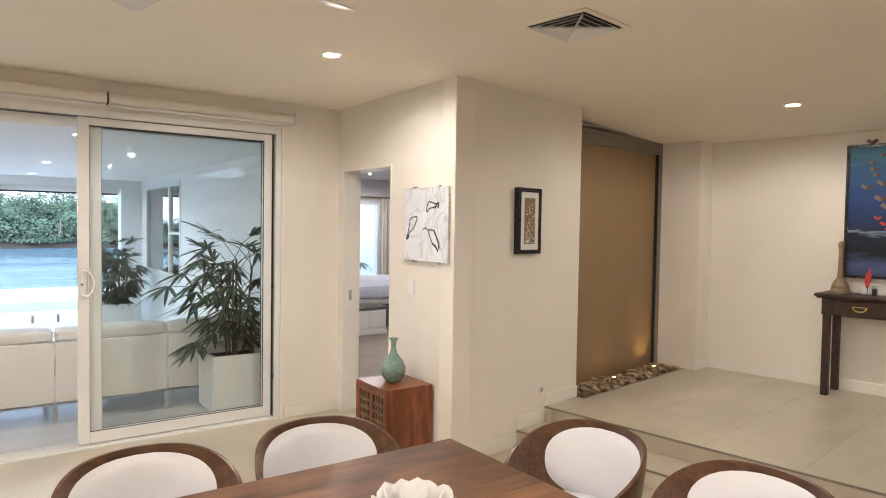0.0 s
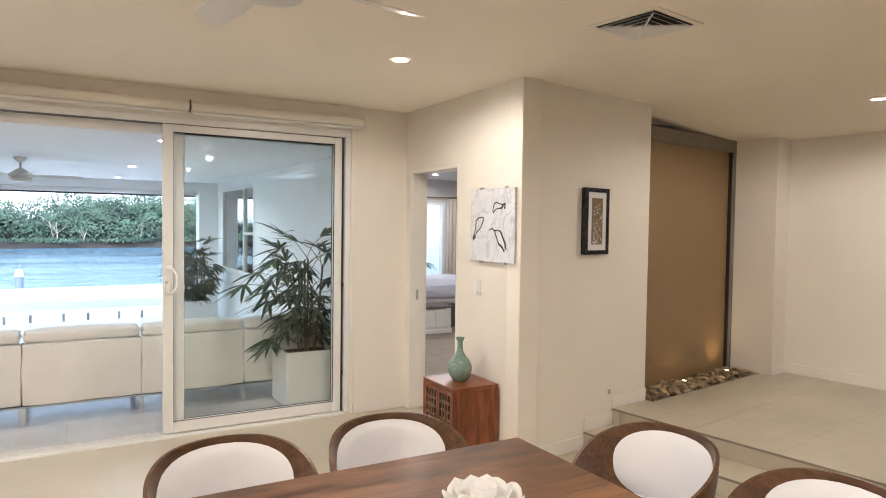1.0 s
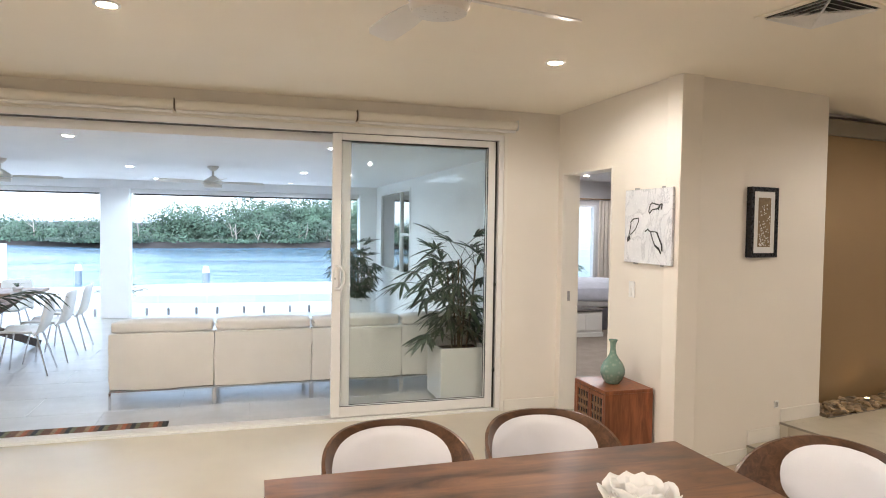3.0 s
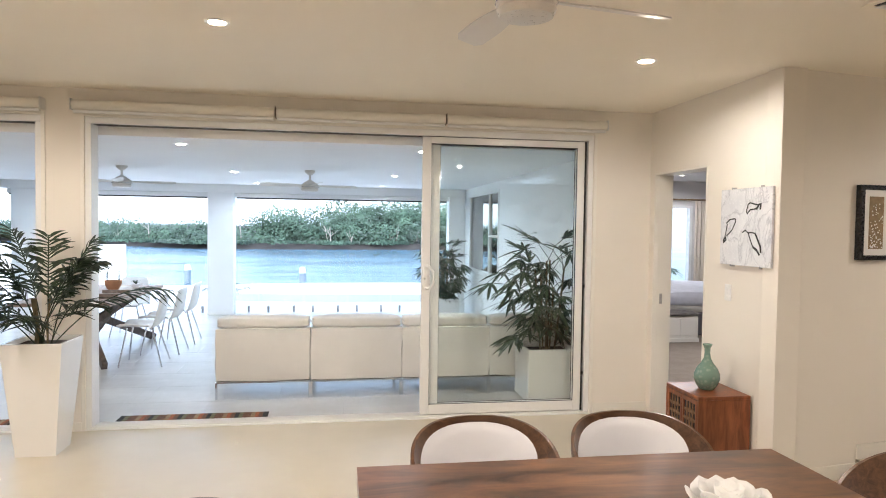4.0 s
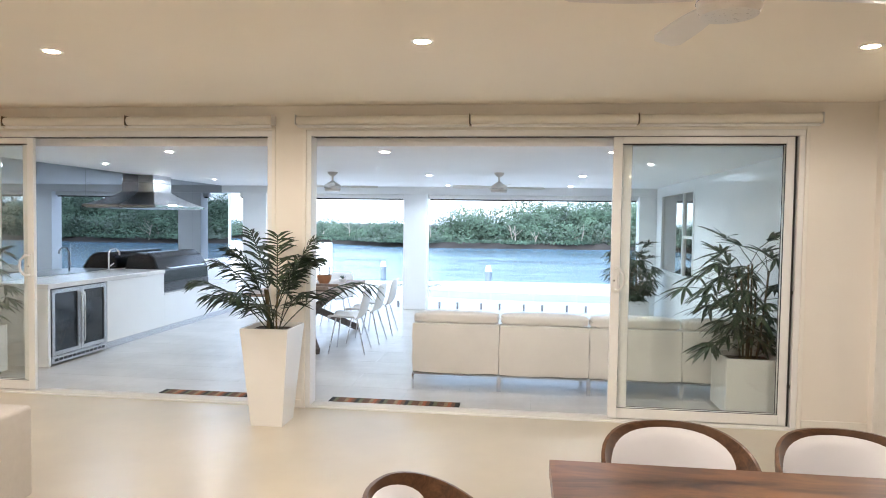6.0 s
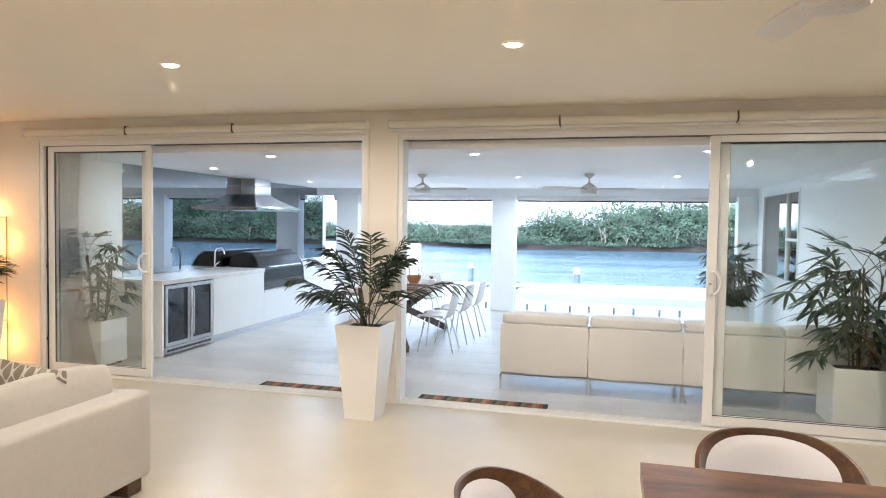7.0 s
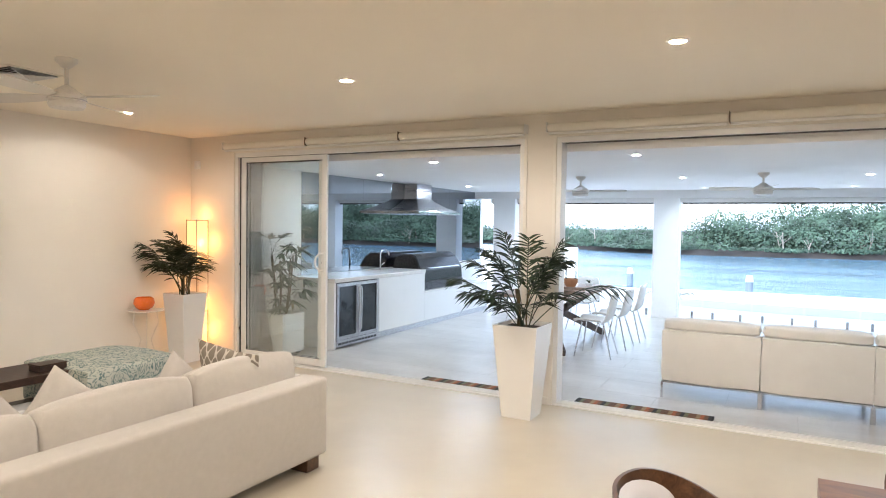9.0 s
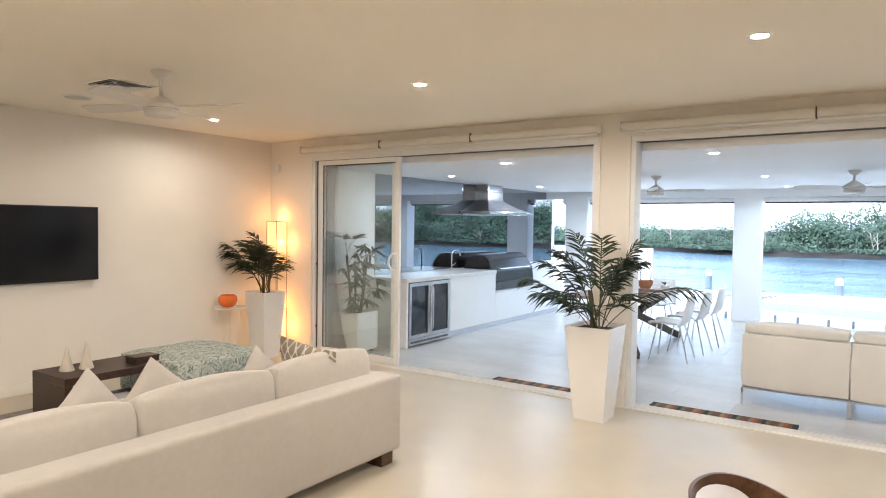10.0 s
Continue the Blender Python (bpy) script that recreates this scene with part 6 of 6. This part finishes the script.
# patio window to the bedroom
pwn = thing("window_2", "white aluminium sliding window in the patio wall", "window", (PX, WY0, WZ0))
pwn["kind"] = "structure"
ww, wh = WY1 - WY0, WZ1 - WZ0
bm = B()
for a, b, c, d in ((0, 0.05, 0, wh), (ww - 0.05, ww, 0, wh), (0.05, ww - 0.05, 0, 0.05), (0.05, ww - 0.05, wh - 0.05, wh)):
    box(bm, -0.012, 0.10, a, b, c, d, 0.003)
part("window_frame", bm, M["alu"], pwn)
part("mullion", box(B(), -0.008, 0.05, 0.62, 0.68, 0.05, wh - 0.05, 0.003), M["alu"], pwn)
part("transom", box(B(), -0.006, 0.03, 0.05, 0.62, 0.62, 0.66, 0.003), M["alu"], pwn)
part("window_sill", box(B(), -0.03, 0.0, -0.02, ww + 0.02, -0.04, 0.0, 0.003), M["alu"], pwn)
M["pane_dark"] = clear("tinted_pane", (0.55, 0.52, 0.48), 2.2)
for a, b in ((0.05, 0.62), (0.68, ww - 0.05)):
    p_ = part("pane", box(B(), 0.02, 0.026, a, b, 0.05, wh - 0.05), M["pane_dark"], pwn)
    p_.visible_shadow = False
part("curtain", box(B(), 0.14, 0.16, 0.02, ww - 0.02, 0.0, wh), mat("brown_blind", (0.20, 0.14, 0.10), 0.8, vary=0.15, scale=4, stretch=(1, 12, 1)), pwn, "brown blind behind the glass")
# blinds rolled into the patio openings
for x0, x1 in ((-4.7, -1.37), (-0.92, 3.0)):
    t = thing("patio_blind", "dark rolled-up outdoor blind under the patio beam", "blind", (x0, 12.6, 2.15), group="patio blinds")
    part("cassette", box(B(), 0.01, x1 - x0 - 0.01, -0.05, 0.05, -0.03, 0.05, 0.01), M["alu"], t)
    part("bottom_bar", box(B(), 0.03, x1 - x0 - 0.03, -0.012, 0.012, -0.055, -0.03), M["seal_and_shade"], t)

# ---------------------------------------------------------------- terrace, pool fence, river and far bank
M["terrace"] = mat("white_terrace_paving", (0.78, 0.76, 0.73), 0.7, vary=0.05, scale=2, grain=60, bump=0.1)
structure("terrace", box(B(), -14, 30, 12.75, 19.0, -1.9, -0.06), M["terrace"], "bright white pool terrace", "terrace")
M["pool"] = mat("pool_surround", (0.70, 0.76, 0.80), 0.25, vary=0.05, scale=1.5)
bm = B()
pts = [(0.2 + 4.6 * math.copysign(abs(math.cos(a)) ** 0.7, math.cos(a)) + 2.2, 16.4 + 1.5 * math.copysign(abs(math.sin(a)) ** 0.7, math.sin(a))) for a in [2 * math.pi * k / 48 for k in range(48)]]
lo = [bm.verts.new((x, y, -0.06)) for x, y in pts]
hi = [bm.verts.new((x, y, 0.10)) for x, y in pts]
inn = [bm.verts.new((2.4 + (x - 2.4) * 0.94, 16.4 + (y - 16.4) * 0.85, 0.10)) for x, y in pts]
inl = [bm.verts.new((2.4 + (x - 2.4) * 0.94, 16.4 + (y - 16.4) * 0.85, 0.02)) for x, y in pts]
for i in range(48):
    j = (i + 1) % 48
    for a, b in ((lo, hi), (hi, inn), (inn, inl)):
        bm.faces.new((a[i], a[j], b[j], b[i]))
bm.faces.new(inl)
structure("pool", bm, M["terrace"], "raised curved white pool edge", "pool")
for k in range(9):
    x = -2.2 + 0.83 * k
    t = thing("glass_fence_panel", "frameless clear glass pool fence panel on steel spigots", "fence", (x, 12.98, -0.06), group="pool fence panels")
    p_ = part("pane", box(B(), 0.02, 0.81, -0.006, 0.006, 0.08, 1.2), M["glass"], t)
    p_.visible_shadow = False
    for xx in (0.18, 0.65):
        part("spigot", box(B(), xx - 0.022, xx + 0.022, -0.022, 0.022, 0.0, 0.16, 0.004), M["steel"], t)
structure("wall_garden", box(B(), -14, -4.6, 18.4, 18.7, -0.06, 1.05), M["terrace"], "low white garden wall", "wall")

mw = bpy.data.materials.new("river_water")
mw.use_nodes = True
nt = mw.node_tree
b_ = nt.nodes["Principled BSDF"]
b_.inputs["Base Color"].default_value, b_.inputs["Roughness"].default_value, b_.inputs["IOR"].default_value = (0.09, 0.17, 0.24, 1), 0.12, 1.33
n1 = tex(nt, "ShaderNodeTexNoise", 0.6, (0.35, 1.6, 1), 5, 0.6, 1.0)
n2 = tex(nt, "ShaderNodeTexNoise", 0.09, (0.35, 1.4, 1), 3, 0.5, 8.0)
sm = mathn(nt, "ADD", n1.outputs[0], mathn(nt, "MULTIPLY", n2.outputs[0], 1.5))
lanes = tex(nt, "ShaderNodeTexNoise", 0.05, (0.25, 1.6, 1), 4, 0.6, 4.0)
rw = nt.nodes.new("ShaderNodeMapRange")
rw.inputs[1].default_value, rw.inputs[2].default_value, rw.inputs[3].default_value, rw.inputs[4].default_value = 0.35, 0.65, 0.03, 0.22
nt.links.new(lanes.outputs[0], rw.inputs[0])
nt.links.new(rw.outputs[0], b_.inputs["Roughness"])
bp = nt.nodes.new("ShaderNodeBump")
bp.inputs["Strength"].default_value, bp.inputs["Distance"].default_value = 0.8, 0.2
nt.links.new(sm, bp.inputs["Height"])
nt.links.new(bp.outputs[0], b_.inputs["Normal"])
structure("water", box(B(), -900, 700, 19.0, 1500, -1.5, -1.2), mw, "rippled river water", "water")
structure("ground", box(B(), -1500, 1500, -900, 2500, -2.4, -1.9), mat("river_bed", (0.16, 0.14, 0.10), 0.95, vary=0.2, scale=0.2), "ground reaching to the horizon", "ground")
for x, y in ((-6.1, 32.9), (-0.65, 31.1)):
    t = thing("mooring_pile", "grey mooring pile with a white cap in the river", "pile", (x, y, -1.9), group="mooring piles")
    part("post", cyl(B(), (0, 0, 0), (0, 0, 1.30), 0.15, seg=20), mat("grey_pile", (0.22, 0.26, 0.30), 0.6), t, smooth=True)
    part("cap", cyl(B(), (0, 0, 1.30), (0, 0, 1.58), 0.17, 0.11, 20), M["plastic"], t, smooth=True)

# wooded far bank
M["leaves"] = mat("mangrove_leaves", (0.070, 0.118, 0.080), 0.9, vary=0.7, scale=0.33, grain=2.0, bump=0.0)
M["leaves2"] = mat("grey_green_leaves", (0.115, 0.155, 0.125), 0.85, vary=0.45, scale=0.3, grain=2.0, bump=0.0)
M["bark"] = mat("pale_bark", (0.34, 0.31, 0.27), 0.8, vary=0.3, scale=1.5)
M["mud"] = mat("dark_bank", (0.035, 0.03, 0.026), 0.9, vary=0.4, scale=0.6)


def bank_y(x):
    """Distance of the far shore: near on the right, running away to the left."""
    return 76 + 0.012 * max(0, 30 - x) ** 1.35 + (0.55 * (-12 - x) if x < -12 else 0) + 2.0 * math.sin(x * 0.11)


rngb = np.random.RandomState(7)


def canopy(name, x0, x1, count, per, leaf, hscale, material, label, dy=0.0):
    vs, fs, total = [], [], 0
    for k in range(count):
        x = x0 + (x1 - x0) * (k + rngb.uniform(-0.6, 0.6)) / count
        layer = rngb.uniform(0, 1)
        yb = bank_y(x) + 1.0 + dy + 9 * layer
        far = bank_y(x) / 76
        top = (2.6 + 3.0 * layer + rngb.uniform(-0.6, 0.9)) * hscale * (1.0 if x > -7 else 0.55) * (0.7 + 0.3 * far)
        rx, rz = rngb.uniform(1.7, 3.4) * far ** 0.6, rngb.uniform(1.2, 2.5)
        # lobes, each a shell of leaf clumps
        for lob in range(5):
            cx, cy, cz = x + rngb.uniform(-1, 1) * rx, yb + rngb.uniform(-1, 1) * rx * 0.6, -1.2 + top - rz * rngb.uniform(0.5, 1.9)
            lr = rngb.uniform(0.6, 1.15) * rz
            d = rngb.normal(size=(per, 3))
            d /= np.linalg.norm(d, axis=1)[:, None]
            d[:, 1] = -np.abs(d[:, 1]) * 0.9 + 0.1
            pos = np.array([cx, cy, cz]) + d * lr * rngb.uniform(0.80, 1.10, (per, 1)) * np.array([1.25, 1.0, 0.85])
            pos[:, 2] = np.maximum(pos[:, 2], -0.62 + 0.35 * rngb.uniform(size=per))
            s = leaf * rngb.uniform(0.5, 1.3, per)
            t1 = rngb.normal(size=(per, 3))
            t1 -= d * np.sum(t1 * d, axis=1)[:, None] * 0.8
            t1 /= np.linalg.norm(t1, axis=1)[:, None]
            t2 = np.cross(d, t1)
            t2 /= np.linalg.norm(t2, axis=1)[:, None] + 1e-6
            base = total
            total += per * 4
            quad = np.stack([pos - t1 * s[:, None], pos + t2 * s[:, None] * 0.5, pos + t1 * s[:, None], pos - t2 * s[:, None] * 0.5], axis=1).reshape(-1, 3)
            vs.append(quad)
            fs.append(np.arange(per * 4).reshape(-1, 4) + base)
    me = bpy.data.meshes.new(name)
    me.from_pydata(np.concatenate(vs).tolist(), [], np.concatenate(fs).tolist())
    me.materials.append(material)
    return tagged(new(name, me), label, "woods", kind="stuff")


canopy("mangrove_woods", -95, 75, 380, 170, 0.17, 1.0, M["leaves"], "dense green mangrove woods along the far bank")
canopy("grey_green_scrub", -75, 75, 190, 150, 0.16, 0.85, M["leaves2"], "grey-green scrub along the far bank", 0.4)
canopy("tall_back_woods", 2, 75, 110, 200, 0.17, 1.35, M["leaves"], "taller trees behind the mangroves", 4.0)
bm = B()
rng = random.Random(15)
for k in range(36):
    x = rng.uniform(-60, 60)
    y = bank_y(x) + rng.uniform(-0.6, 5)
    tz = rng.uniform(1.2, 2.7)
    lean = rng.uniform(-0.6, 0.6)
    cyl(bm, (x, y, -1.2), (x + lean, y, -1.2 + tz), 0.09, 0.04, 5)
    for q in range(3):
        s = rng.uniform(0.4, 0.9)
        cyl(bm, (x + lean * s, y, -1.2 + tz * s), (x + lean * s + rng.uniform(-1, 1), y - 0.3, -1.2 + tz * s + rng.uniform(0.5, 1.2)), 0.04, 0.015, 4)
tagged(part("bank_trunks", bm, M["bark"]), "pale leaning trunks and bare boughs on the bank", "trunks", kind="stuff")
bm = B()
xs = list(range(-160, 161, 4))
f0 = [bm.verts.new((x, bank_y(x) - 0.8 + 0.3 * math.sin(x * 1.7), -1.25)) for x in xs]
f1 = [bm.verts.new((x, bank_y(x) + 0.9, -0.50 + 0.12 * math.sin(x * 0.9))) for x in xs]
f2 = [bm.verts.new((x, bank_y(x) + 16, -0.2)) for x in xs]
f3 = [bm.verts.new((x, bank_y(x) + 500, -0.2)) for x in xs]
for a, b in ((f0, f1), (f1, f2), (f2, f3)):
    for i in range(len(xs) - 1):
        bm.faces.new((a[i], a[i + 1], b[i + 1], b[i]))
structure("far_bank", bm, M["mud"], "dark muddy river bank", "bank")
t = thing("garden_palm", "small feathery palm beside the patio column", "palm", (-1.38, 14.5, -0.06))
rng = random.Random(31)
for k in range(7):
    part("frond", frond(B(), Vector((0, 0, 0.05)), 0.9 * k, 0.72, radians(56 + 12 * (k % 2)), 0.40, rng, 0.16, 0.012, 14), M["frond2"], t)

# ---------------------------------------------------------------- floor pieces
def tiles(parent, x0, x1, y0, y1, tw, td, z0, z1, material, matrix=None, gap=0.0018, stagger=0.5):
    """Stone slabs laid in a running bond; alike pieces share one mesh."""
    made = {}
    row, y = 0, y0
    while y < y1 - 0.01:
        yb = min(y + td, y1)
        x = x0 - tw * stagger * (row % 2)
        while x < x1 - 0.01:
            xa, xb = max(x, x0), min(x + tw, x1)
            if xb - xa > 0.02:
                key = (round(xb - xa, 3), round(yb - y, 3))
                if key not in made:
                    made[key] = mesh("tile", box(B(), gap / 2, key[0] - gap / 2, gap / 2, key[1] - gap / 2, z0, z1, 0.0012), material)
                ob = new("tile", made[key])
                ob.parent = parent
                ob.matrix_local = (matrix or Matrix()) @ Matrix.Translation((xa, y, 0))
            x += tw
        y += td
        row += 1


tiles(bpy.data.objects["floor_entry"], 1.0, 3.5, -4.275, -0.075, 1.2, 0.6, PLAT - 0.004, PLAT, M["foyer"], WING)
tiles(bpy.data.objects["floor_patio"], -5.02, 3.31, W1, 12.75, 1.2, 0.6, -0.006, -0.002, M["patio"])
